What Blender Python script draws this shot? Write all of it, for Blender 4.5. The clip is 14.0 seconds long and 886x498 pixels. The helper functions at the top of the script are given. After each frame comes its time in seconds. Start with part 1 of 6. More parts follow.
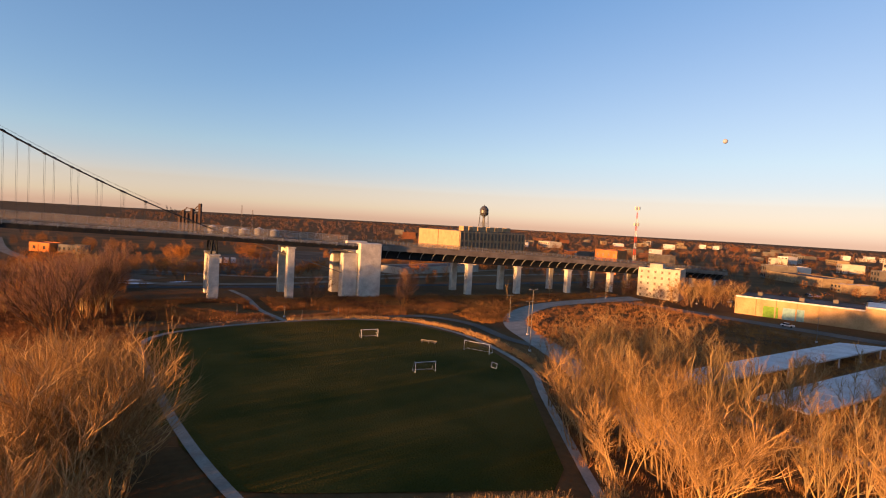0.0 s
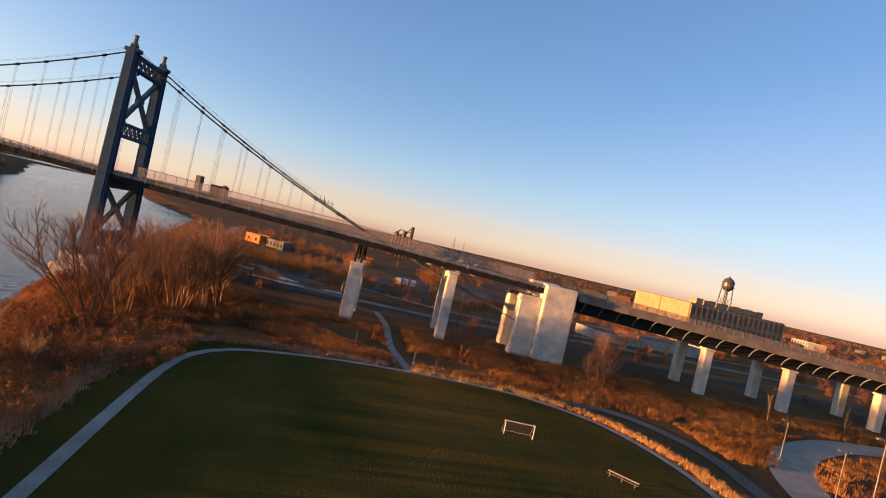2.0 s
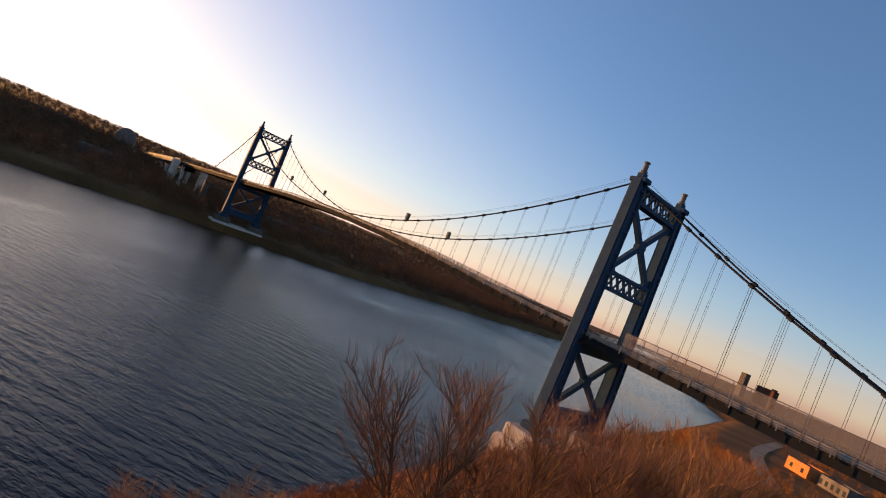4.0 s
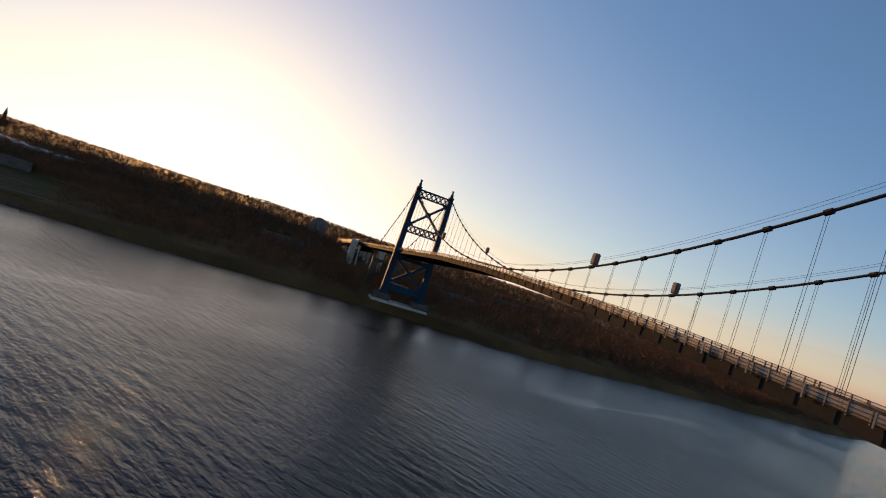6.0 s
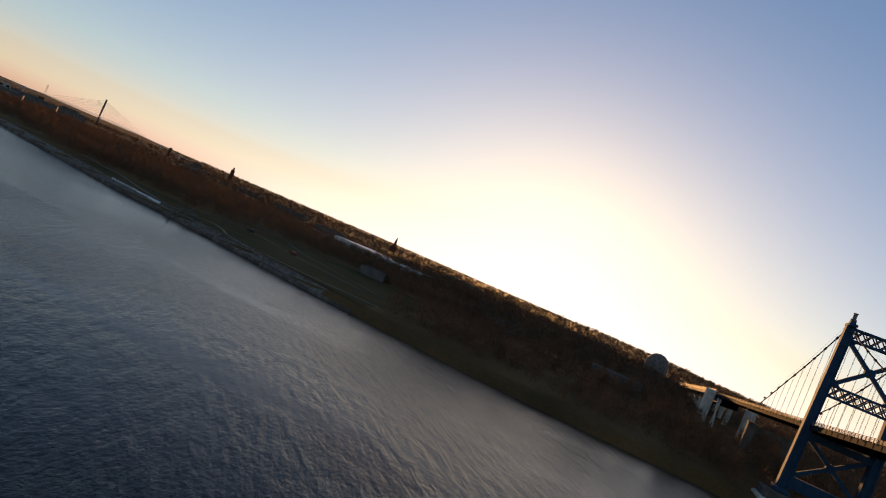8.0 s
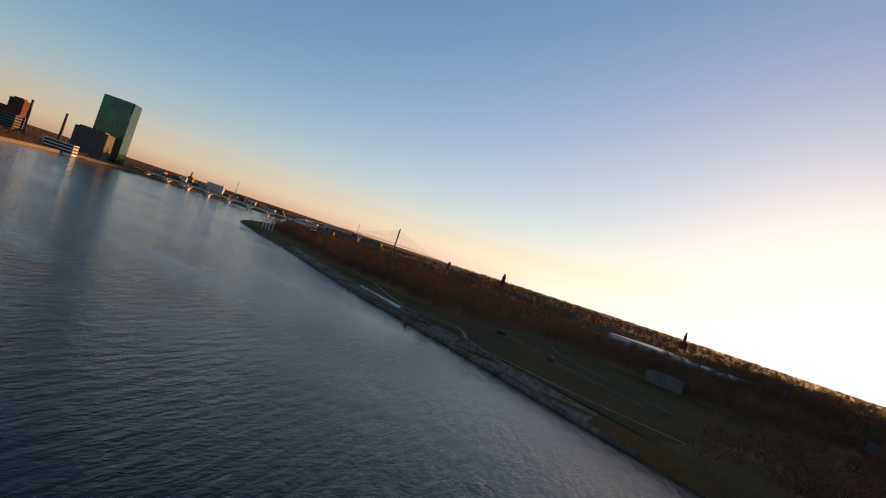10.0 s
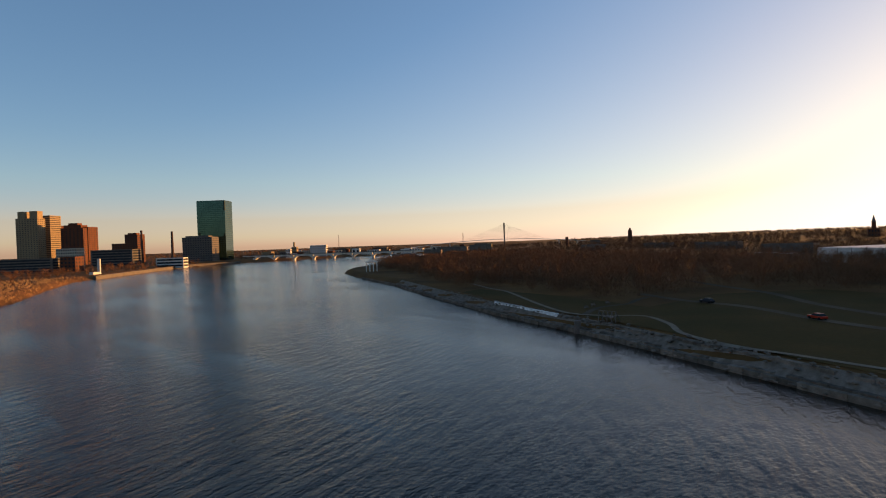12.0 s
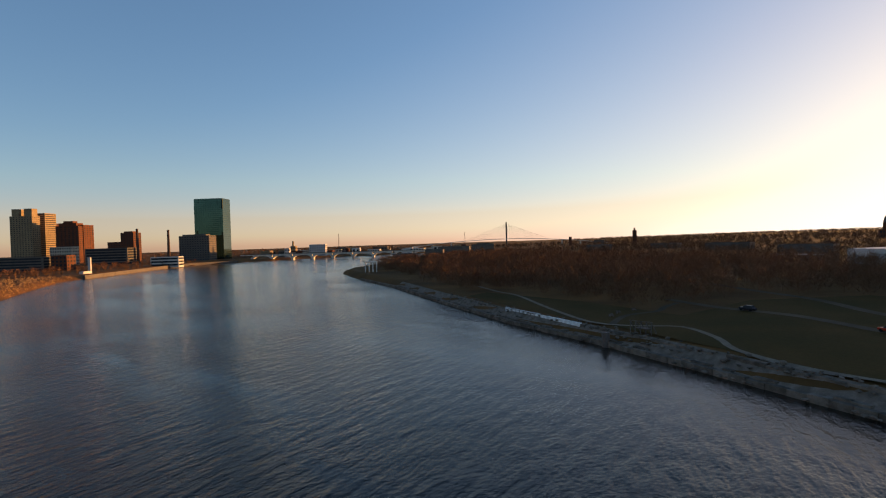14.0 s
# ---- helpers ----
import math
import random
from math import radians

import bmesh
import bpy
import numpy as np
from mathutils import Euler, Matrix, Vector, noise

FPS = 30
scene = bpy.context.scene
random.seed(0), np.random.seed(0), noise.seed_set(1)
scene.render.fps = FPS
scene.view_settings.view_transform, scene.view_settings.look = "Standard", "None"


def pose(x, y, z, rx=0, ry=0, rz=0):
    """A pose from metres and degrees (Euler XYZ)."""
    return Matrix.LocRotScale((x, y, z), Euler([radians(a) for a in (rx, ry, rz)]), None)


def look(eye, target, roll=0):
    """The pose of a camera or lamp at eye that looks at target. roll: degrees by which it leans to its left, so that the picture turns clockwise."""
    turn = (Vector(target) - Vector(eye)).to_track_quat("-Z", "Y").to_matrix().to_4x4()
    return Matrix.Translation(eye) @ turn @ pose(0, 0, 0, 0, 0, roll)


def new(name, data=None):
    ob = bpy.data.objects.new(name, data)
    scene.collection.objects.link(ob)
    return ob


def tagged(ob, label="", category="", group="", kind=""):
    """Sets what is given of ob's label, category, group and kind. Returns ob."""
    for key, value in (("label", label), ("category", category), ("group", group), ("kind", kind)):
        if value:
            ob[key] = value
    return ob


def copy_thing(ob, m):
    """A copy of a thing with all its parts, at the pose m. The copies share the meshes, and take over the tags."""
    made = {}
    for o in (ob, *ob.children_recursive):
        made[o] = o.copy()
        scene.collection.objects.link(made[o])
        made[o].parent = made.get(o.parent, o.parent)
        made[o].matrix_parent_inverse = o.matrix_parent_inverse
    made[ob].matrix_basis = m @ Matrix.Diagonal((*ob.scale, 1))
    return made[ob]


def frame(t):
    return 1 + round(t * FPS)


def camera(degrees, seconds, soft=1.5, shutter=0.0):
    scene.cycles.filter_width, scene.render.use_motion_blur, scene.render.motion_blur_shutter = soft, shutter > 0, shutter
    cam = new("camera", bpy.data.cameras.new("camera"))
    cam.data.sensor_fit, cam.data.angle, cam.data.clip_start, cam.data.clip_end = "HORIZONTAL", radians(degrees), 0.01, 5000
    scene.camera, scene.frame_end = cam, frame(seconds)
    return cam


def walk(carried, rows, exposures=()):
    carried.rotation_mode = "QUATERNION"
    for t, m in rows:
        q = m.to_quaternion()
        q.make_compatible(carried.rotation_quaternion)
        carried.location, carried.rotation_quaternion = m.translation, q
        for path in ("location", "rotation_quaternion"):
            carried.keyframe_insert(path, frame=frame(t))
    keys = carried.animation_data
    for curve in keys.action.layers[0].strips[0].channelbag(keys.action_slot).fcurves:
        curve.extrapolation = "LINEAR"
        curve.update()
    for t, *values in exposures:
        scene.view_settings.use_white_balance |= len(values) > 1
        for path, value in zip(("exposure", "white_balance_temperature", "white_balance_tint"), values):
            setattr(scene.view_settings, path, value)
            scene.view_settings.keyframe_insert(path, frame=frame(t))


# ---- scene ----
cam = camera(79.58, 14.0, soft=1.1)
PATH = [
    (0, pose(-48.35, 202.31, 35.44, 87.09, -3.31, 151.63)),
    (0.5, pose(-53.96, 190.41, 34.34, 86.90, -3.72, 151.59)),
    (1, pose(-60.25, 178.31, 32.67, 86.75, -4.39, 153.05)),
    (1.5, pose(-67.27, 164.82, 30.72, 88.04, -7.41, 160.67)),
    (2, pose(-74.05, 149.93, 30.00, 89.41, -13.11, 174.73)),
    (2.5, pose(-76.23, 133.35, 30.47, 89.86, -19.02, 191.93)),
    (3, pose(-73.94, 117.93, 30.84, 90.31, -21.00, 207.71)),
    (3.5, pose(-69.44, 105.59, 30.63, 90.73, -22.66, 220.24)),
    (4, pose(-61.88, 94.91, 30.90, 91.21, -22.54, 231.50)),
    (4.2, pose(-58.85, 91.05, 31.07, 91.23, -21.95, 234.49)),
    (6.3, pose(0.05, 53.25, 30.75, 91.10, -18.11, 257.45)),
    (6.5, pose(5.46, 52.71, 30.80, 91.08, -18.04, 259.78)),
    (7, pose(21.35, 54.92, 30.17, 91.49, -19.51, 267.65)),
    (7.5, pose(37.01, 58.11, 29.50, 91.46, -21.51, 279.12)),
    (8, pose(52.24, 61.97, 28.85, 91.64, -23.46, 290.64)),
    (8.5, pose(67.28, 66.24, 28.46, 91.28, -24.35, 300.07)),
    (9, pose(82.06, 71.20, 28.20, 91.44, -24.34, 310.35)),
    (9.2, pose(88.01, 73.23, 28.11, 91.24, -24.30, 314.48)),
    (11.3, pose(127.04, 133.67, 25.45, 90.05, -8.39, 332.36)),
    (11.5, pose(129.65, 137.44, 25.61, 89.17, -3.71, 332.30)),
    (12, pose(134.88, 145.46, 25.69, 89.14, 1.97, 333.36)),
    (12.5, pose(137.54, 151.22, 25.73, 89.40, -0.26, 333.20)),
    (13, pose(138.84, 155.88, 25.70, 89.38, -1.20, 332.82)),
    (13.5, pose(140.47, 159.86, 25.54, 89.24, 0.45, 333.11)),
    (14, pose(142.03, 163.09, 25.47, 89.11, 1.77, 333.45)),
]
EXPOSURE = [(0, 1.9, 7150, 18), (2, 2.05, 7150, 20), (4, 1.7, 7050, 18), (6.5, 1.4, 7150, 12), (7.5, 1.42, 7350, 12), (9, 1.5, 7400, 12), (11.5, 1.6, 7450, 13), (14, 1.6, 7450, 13)]
walk(cam, PATH, EXPOSURE)

# ---- light ----
SUN_YAW, SUN_ELEV = -80.5, 2.7
sun_dir = Vector((-math.sin(radians(SUN_YAW)) * math.cos(radians(SUN_ELEV)),
                  math.cos(radians(SUN_YAW)) * math.cos(radians(SUN_ELEV)), math.sin(radians(SUN_ELEV))))
world = bpy.data.worlds.new("morning_sky")
scene.world = world
world.use_nodes = True
wn = world.node_tree.nodes
sky = wn.new("ShaderNodeTexSky")
sky.sky_type = "NISHITA"
sky.sun_disc = False
sky.sun_elevation = radians(SUN_ELEV)
sky.sun_rotation = math.atan2(sun_dir.x, sun_dir.y)
sky.air_density, sky.dust_density, sky.ozone_density = 0.75, 0.35, 1.5
wn["Background"].inputs["Strength"].default_value = 0.15
haze = wn.new("ShaderNodeHueSaturation")
haze.inputs["Saturation"].default_value = 1.07
warmth = wn.new("ShaderNodeMix")
warmth.data_type, warmth.blend_type = "RGBA", "MULTIPLY"
warmth.inputs[0].default_value = 1.0
warmth.inputs[7].default_value = (0.95, 1.0, 1.24, 1)
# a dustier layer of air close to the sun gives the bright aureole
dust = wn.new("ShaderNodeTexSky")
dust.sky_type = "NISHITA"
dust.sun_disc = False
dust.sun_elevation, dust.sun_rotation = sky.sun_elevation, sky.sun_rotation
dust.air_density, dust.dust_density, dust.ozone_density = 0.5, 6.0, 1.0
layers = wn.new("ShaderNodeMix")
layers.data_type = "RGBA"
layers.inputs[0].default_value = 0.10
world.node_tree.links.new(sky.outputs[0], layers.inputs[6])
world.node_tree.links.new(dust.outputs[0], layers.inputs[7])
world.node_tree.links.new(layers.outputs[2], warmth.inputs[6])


def sky_math(op, a, b):
    node = wn.new("ShaderNodeMath")
    node.operation = op
    for i, v in enumerate((a, b)):
        if isinstance(v, (int, float)):
            node.inputs[i].default_value = v
        else:
            world.node_tree.links.new(v, node.inputs[i])
    return node.outputs[0]


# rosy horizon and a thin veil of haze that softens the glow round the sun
split = wn.new("ShaderNodeSeparateColor")
world.node_tree.links.new(warmth.outputs[2], split.inputs[0])
red, green = split.outputs[0], split.outputs[1]
blue = sky_math("MAXIMUM", split.outputs[2], sky_math("MULTIPLY", green, 0.76))
green = sky_math("MINIMUM", green, sky_math("MULTIPLY", sky_math("ADD", red, blue), 0.525))
# the clear upper air is a purer blue, with less violet
clear = sky_math("MINIMUM", sky_math("MULTIPLY", sky_math("MAXIMUM", sky_math("SUBTRACT", sky_math("SUBTRACT", 1.0, sky_math("DIVIDE", red, blue)), 0.48), 0.0), 4.0), 1.1)
red = sky_math("MULTIPLY", red, sky_math("SUBTRACT", 1.0, sky_math("MULTIPLY", clear, 0.045)))
green = sky_math("MULTIPLY", green, sky_math("ADD", 1.0, sky_math("MULTIPLY", clear, 0.03)))
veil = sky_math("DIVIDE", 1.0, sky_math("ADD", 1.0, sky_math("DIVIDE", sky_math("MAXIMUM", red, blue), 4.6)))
# dense glare loses its colour
peak = sky_math("MAXIMUM", red, blue)
pale = sky_math("MINIMUM", sky_math("MULTIPLY", sky_math("MAXIMUM", sky_math("SUBTRACT", peak, 1.8), 0.0), 0.15), 0.7)
red, green, blue = (sky_math("ADD", sky_math("MULTIPLY", c, sky_math("SUBTRACT", 1.0, pale)), sky_math("MULTIPLY", sky_math("MULTIPLY", peak, pale), k))
                    for c, k in ((red, 1.0), (green, 0.95), (blue, 0.87)))
merge = wn.new("ShaderNodeCombineColor")
for i, c in enumerate((red, green, blue)):
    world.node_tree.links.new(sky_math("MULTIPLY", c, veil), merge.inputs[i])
world.node_tree.links.new(merge.outputs[0], haze.inputs["Color"])
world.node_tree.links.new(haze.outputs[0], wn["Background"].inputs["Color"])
sun = new("sun", bpy.data.lights.new("sun", "SUN"))
sun.data.energy, sun.data.angle, sun.data.color = 4.0, radians(0.6), (1.0, 0.49, 0.17)
sun.matrix_world = look((0, 0, 200), Vector((0, 0, 200)) - sun_dir)

# ---- materials ----
def material(name, base, rough=0.85, metal=0.0, tint=None, shine=0.05, scale=1.0, fine=None, bump=0.0, spread=0.0, mix=(0.35, 0.65)):
    """A surface of two colours mixed by coarse noise, with fine grain, a bump and a change from object to object."""
    m = bpy.data.materials.new(name)
    m.use_nodes = True
    n, l = m.node_tree.nodes, m.node_tree.links
    b = n["Principled BSDF"]
    b.inputs["Roughness"].default_value, b.inputs["Metallic"].default_value = rough, metal
    b.inputs["Specular IOR Level"].default_value = shine
    geo = n.new("ShaderNodeNewGeometry")
    big = n.new("ShaderNodeTexNoise")
    big.inputs["Scale"].default_value, big.inputs["Detail"].default_value = scale, 6
    l.new(geo.outputs["Position"], big.inputs["Vector"])
    small = n.new("ShaderNodeTexNoise")
    small.inputs["Scale"].default_value, small.inputs["Detail"].default_value = fine or scale * 9, 4
    l.new(geo.outputs["Position"], small.inputs["Vector"])
    ramp = n.new("ShaderNodeMapRange")
    ramp.inputs["From Min"].default_value, ramp.inputs["From Max"].default_value = mix
    l.new(big.outputs["Fac"], ramp.inputs["Value"])
    col = n.new("ShaderNodeMix")
    col.data_type = "RGBA"
    tint = tint or tuple(c * 0.7 for c in base)
    col.inputs[6].default_value, col.inputs[7].default_value = (*base, 1), (*tint, 1)
    l.new(ramp.outputs[0], col.inputs[0])
    grain = n.new("ShaderNodeMapRange")
    grain.inputs["To Min"].default_value, grain.inputs["To Max"].default_value = 0.72, 1.28
    l.new(small.outputs["Fac"], grain.inputs["Value"])
    val = n.new("ShaderNodeHueSaturation")
    l.new(col.outputs[2], val.inputs["Color"])
    if spread:
        info = n.new("ShaderNodeObjectInfo")
        vary = n.new("ShaderNodeMapRange")
        vary.inputs["To Min"].default_value, vary.inputs["To Max"].default_value = 1 - spread, 1 + spread
        l.new(info.outputs["Random"], vary.inputs["Value"])
        times = n.new("ShaderNodeMath")
        times.operation = "MULTIPLY"
        l.new(vary.outputs[0], times.inputs[0])
        l.new(grain.outputs[0], times.inputs[1])
        l.new(times.outputs[0], val.inputs["Value"])
    else:
        l.new(grain.outputs[0], val.inputs["Value"])
    l.new(val.outputs[0], b.inputs["Base Color"])
    if bump:
        bp = n.new("ShaderNodeBump")
        bp.inputs["Strength"].default_value, bp.inputs["Distance"].default_value = bump, 0.3
        l.new(small.outputs["Fac"], bp.inputs["Height"])
        l.new(bp.outputs[0], b.inputs["Normal"])
    return m


def water_material():
    """Dark river water: long crests that run aslant, small chop on them, and calm wind streaks between."""
    m = bpy.data.materials.new("river_water")
    m.use_nodes = True
    n, l = m.node_tree.nodes, m.node_tree.links
    b = n["Principled BSDF"]
    b.inputs["Base Color"].default_value = (0.018, 0.013, 0.010, 1)
    b.inputs["IOR"].default_value = 1.33
    b.inputs["Specular IOR Level"].default_value = 0.42
    geo = n.new("ShaderNodeNewGeometry")

    def texture(angle, stretch, scale, detail, rough):
        turn = n.new("ShaderNodeMapping")
        turn.inputs["Rotation"].default_value = (0, 0, radians(angle))
        l.new(geo.outputs["Position"], turn.inputs["Vector"])
        pull = n.new("ShaderNodeMapping")
        pull.inputs["Scale"].default_value = (stretch, 1.0, 1.0)
        l.new(turn.outputs[0], pull.inputs["Vector"])
        tex = n.new("ShaderNodeTexNoise")
        tex.inputs["Scale"].default_value, tex.inputs["Detail"].default_value = scale, detail
        tex.inputs["Roughness"].default_value = rough
        l.new(pull.outputs[0], tex.inputs["Vector"])
        return tex.outputs["Fac"]

    def spread(value, f0, f1, t0, t1):
        r = n.new("ShaderNodeMapRange")
        for key, v in (("From Min", f0), ("From Max", f1), ("To Min", t0), ("To Max", t1)):
            r.inputs[key].default_value = v
        l.new(value, r.inputs["Value"])
        return r.outputs[0]

    def maths(op, a, b):
        node = n.new("ShaderNodeMath")
        node.operation = op
        for i, v in enumerate((a, b)):
            if isinstance(v, (int, float)):
                node.inputs[i].default_value = v
            else:
                l.new(v, node.inputs[i])
        return node.outputs[0]

    crests = texture(-38, 0.30, 0.55, 3, 0.5)
    chop = texture(-20, 0.6, 1.7, 4, 0.6)
    relief = maths("ADD", crests, maths("MULTIPLY", chop, 0.32))
    gusts = spread(texture(0, 0.8, 0.014, 4, 0.5), 0.35, 0.65, 0.45, 0.95)
    streak = spread(texture(72, 0.16, 0.045, 5, 0.62), 0.56, 0.70, 1.0, 0.30)
    strength = maths("MULTIPLY", gusts, streak)
    bp = n.new("ShaderNodeBump")
    bp.inputs["Distance"].default_value = 0.62
    l.new(strength, bp.inputs["Strength"])
    l.new(relief, bp.inputs["Height"])
    l.new(bp.outputs[0], b.inputs["Normal"])
    l.new(spread(strength, 0.15, 0.9, 0.18, 0.08), b.inputs["Roughness"])
    return m


WATER = water_material()
EARTH = material("bank_earth", (0.085, 0.045, 0.018), 0.95, tint=(0.16, 0.078, 0.028), scale=0.035, fine=0.9, bump=0.5)
# the turf's golden noise patches put grazing sunlight into its colour
TURF = material("playing_field_turf", (0.024, 0.031, 0.003), 0.95, tint=(0.088, 0.060, 0.010), scale=0.05, fine=3.0, bump=1.0, mix=(0.32, 0.62))
LAWN = material("riverside_lawn", (0.050, 0.036, 0.010), 0.95, tint=(0.085, 0.048, 0.014), scale=0.04, fine=1.5, bump=0.3)
PAVING = material("path_concrete", (0.32, 0.285, 0.24), 0.9, tint=(0.24, 0.21, 0.175), scale=0.3, bump=0.1)
ASPHALT = material("grey_asphalt", (0.10, 0.09, 0.076), 0.9, tint=(0.155, 0.137, 0.115), scale=0.08, fine=1.5)
CONCRETE = material("bridge_concrete", (0.60, 0.55, 0.47), 0.9, tint=(0.42, 0.375, 0.32), scale=0.35, fine=2.5, bump=0.15)
STEEL = material("blue_painted_steel", (0.016, 0.050, 0.10), 0.8, shine=0.08, tint=(0.026, 0.062, 0.105), scale=0.6)
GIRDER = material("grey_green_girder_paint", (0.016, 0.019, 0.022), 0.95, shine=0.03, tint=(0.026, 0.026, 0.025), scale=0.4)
CABLE = material("grey_cable_wrap", (0.035, 0.037, 0.042), 0.9, shine=0.05)
RAIL = material("weathered_grey_rail", (0.17, 0.16, 0.15), 0.85, shine=0.1)
WHITE = material("white_goal_paint", (0.78, 0.78, 0.76), 0.5)


# ---- building blocks ----
def part(name, bm, mat, parent=None, label=""):
    me = bpy.data.meshes.new(name)
    bm.to_mesh(me)
    bm.free()
    me.materials.append(mat)
    ob = new(name, me)
    if parent:
        ob.parent = parent
    if label:
        ob["label"] = label
    return ob


def thing(name, label, category, group="", kind="", at=(0, 0, 0), turn=0.0):
    ob = new(name)
    ob.matrix_world = pose(*at, 0, 0, turn)
    return tagged(ob, label, category, group, kind)


def box(bm, x0, y0, z0, x1, y1, z1, bevel=0.0):
    m = Matrix.Translation(((x0 + x1) / 2, (y0 + y1) / 2, (z0 + z1) / 2)) @ Matrix.Diagonal((abs(x1 - x0), abs(y1 - y0), abs(z1 - z0), 1))
    made = bmesh.ops.create_cube(bm, size=1, matrix=m)["verts"]
    if bevel:
        edges = list({e for v in made for e in v.link_edges})
        bmesh.ops.bevel(bm, geom=edges, offset=bevel, segments=1, affect="EDGES")


def beam(bm, a, b, w, h=None, taper=1.0):
    """A square bar from a to b, w wide and h deep."""
    a, b, h = Vector(a), Vector(b), h or w
    d = (b - a).normalized()
    side = d.cross(Vector((0, 0, 1)))
    side = side.normalized() if side.length > 1e-3 else Vector((1, 0, 0))
    up = side.cross(d)
    ring = [(-1, -1), (1, -1), (1, 1), (-1, 1)]
    lo = [bm.verts.new(a + side * i * w / 2 + up * j * h / 2) for i, j in ring]
    hi = [bm.verts.new(b + side * i * w * taper / 2 + up * j * h * taper / 2) for i, j in ring]
    for k in range(4):
        bm.faces.new((lo[k], lo[(k + 1) % 4], hi[(k + 1) % 4], hi[k]))
    bm.faces.new(lo[::-1])
    bm.faces.new(hi)


def tube(bm, points, r, sides=6):
    """A round bar along a line of points; r is one radius or one for each point."""
    pts = [Vector(p) for p in points]
    rs = r if isinstance(r, (list, tuple)) else [r] * len(pts)
    rings = []
    for i, p in enumerate(pts):
        d = (pts[min(i + 1, len(pts) - 1)] - pts[max(i - 1, 0)]).normalized()
        side = d.cross(Vector((0, 0, 1)))
        side = side.normalized() if side.length > 1e-3 else Vector((1, 0, 0))
        up = side.cross(d)
        rings.append([bm.verts.new(p + (side * math.cos(a) + up * math.sin(a)) * rs[i]) for a in (2 * math.pi * k / sides for k in range(sides))])
    for a, b in zip(rings, rings[1:]):
        for k in range(sides):
            bm.faces.new((a[k], a[(k + 1) % sides], b[(k + 1) % sides], b[k]))
    bm.faces.new(rings[0][::-1])
    bm.faces.new(rings[-1])


def along(table, y):
    """Straight-line reading of a table of (key, value)."""
    return float(np.interp(y, [k for k, _ in table], [v for _, v in table]))


# ---- ground and river ----
NEAR_BANK = [(-4800, 2600), (-3000, 1500), (-550, 235), (-350, 105), (-150, 48), (-50, 22), (-14, 12), (16, 4), (53, -10), (70, -15), (88, -19),
             (123, -32), (200, -30), (400, 20), (502, 56), (600, 52), (717, 52), (768, 67), (1022, 146), (1090, 230), (1190, 400), (1300, 1000), (3000, 3300), (4800, 5400)]
FAR_BANK = [(-4800, 3100), (-3000, 1950), (-560, 400), (-400, 300), (-365, 285), (-150, 241), (-109, 228), (-46, 217), (0, 228), (30, 228), (90, 219),
            (130, 219), (165, 221), (200, 224.5), (227, 227.5), (255, 230), (297, 231), (355, 238), (443, 251), (532, 257), (609, 268), (640, 283), (700, 330), (800, 410), (1000, 545),
            (1200, 690), (3000, 2750), (4800, 4400)]


def smooth(a, b, v):
    k = np.clip((v - a) / (b - a), 0, 1)
    return k * k * (3 - 2 * k)


def height(x, y):
    """Height of the ground; the river is at 0."""
    x, y = np.asarray(x, float), np.asarray(y, float)
    n = np.interp(y, [k for k, _ in NEAR_BANK], [v for _, v in NEAR_BANK])
    f = np.interp(y, [k for k, _ in FAR_BANK], [v for _, v in FAR_BANK])
    near = n - x
    far = x - f
    land_n = -2.5 + 6.0 * smooth(-7, 9, near) + 1.5 * smooth(28, 4, y) * smooth(20, 40, near) * smooth(-120, -60, y)
    land_f = -2.5 + 6.0 * smooth(-5, 5, far) + 1.5 * smooth(30, 120, far) + 7 * smooth(130, 330, far) * smooth(-420, -60, y) * smooth(420, 240, y) + 10 * smooth(300, 2200, far)
    return np.maximum(land_n, land_f)


def ground_at(x, y):
    return float(height(x, y))


def axis(stops):
    out = [stops[0][0]]
    for (a, _), (b, step) in zip(stops, stops[1:]):
        k = max(1, round((b - a) / step))
        out += [a + (b - a) * (i + 1) / k for i in range(k)]
    return np.array(out)


gx = axis([(-4900, 0), (-900, 400), (-340, 40), (-140, 10), (340, 4), (560, 10), (1200, 40), (4900, 370)])
gy = axis([(-4900, 0), (-1000, 390), (-420, 29), (-120, 10), (360, 4), (720, 9), (1300, 29), (4900, 360)])
X, Y = np.meshgrid(gx, gy)
Z = height(X, Y)
nx_, ny_ = len(gx), len(gy)
index = np.arange(nx_ * ny_).reshape(ny_, nx_)
quads = np.stack([index[:-1, :-1], index[:-1, 1:], index[1:, 1:], index[1:, :-1]], -1).reshape(-1, 4)
me = bpy.data.meshes.new("ground")
me.from_pydata(np.stack([X, Y, Z], -1).reshape(-1, 3).tolist(), [], quads.tolist())
me.materials.append(EARTH)
me.shade_smooth()
tagged(new("ground", me), "brown winter riverbank and plain with dry grass", "ground", kind="structure")

bm = bmesh.new()
bm.faces.new([bm.verts.new((x, y, 0)) for x, y in ((-4900, -4900), (4900, -4900), (4900, 4900), (-4900, 4900))])
tagged(part("water", bm, WATER), "wide grey-blue river with small ripples", "river", kind="structure")


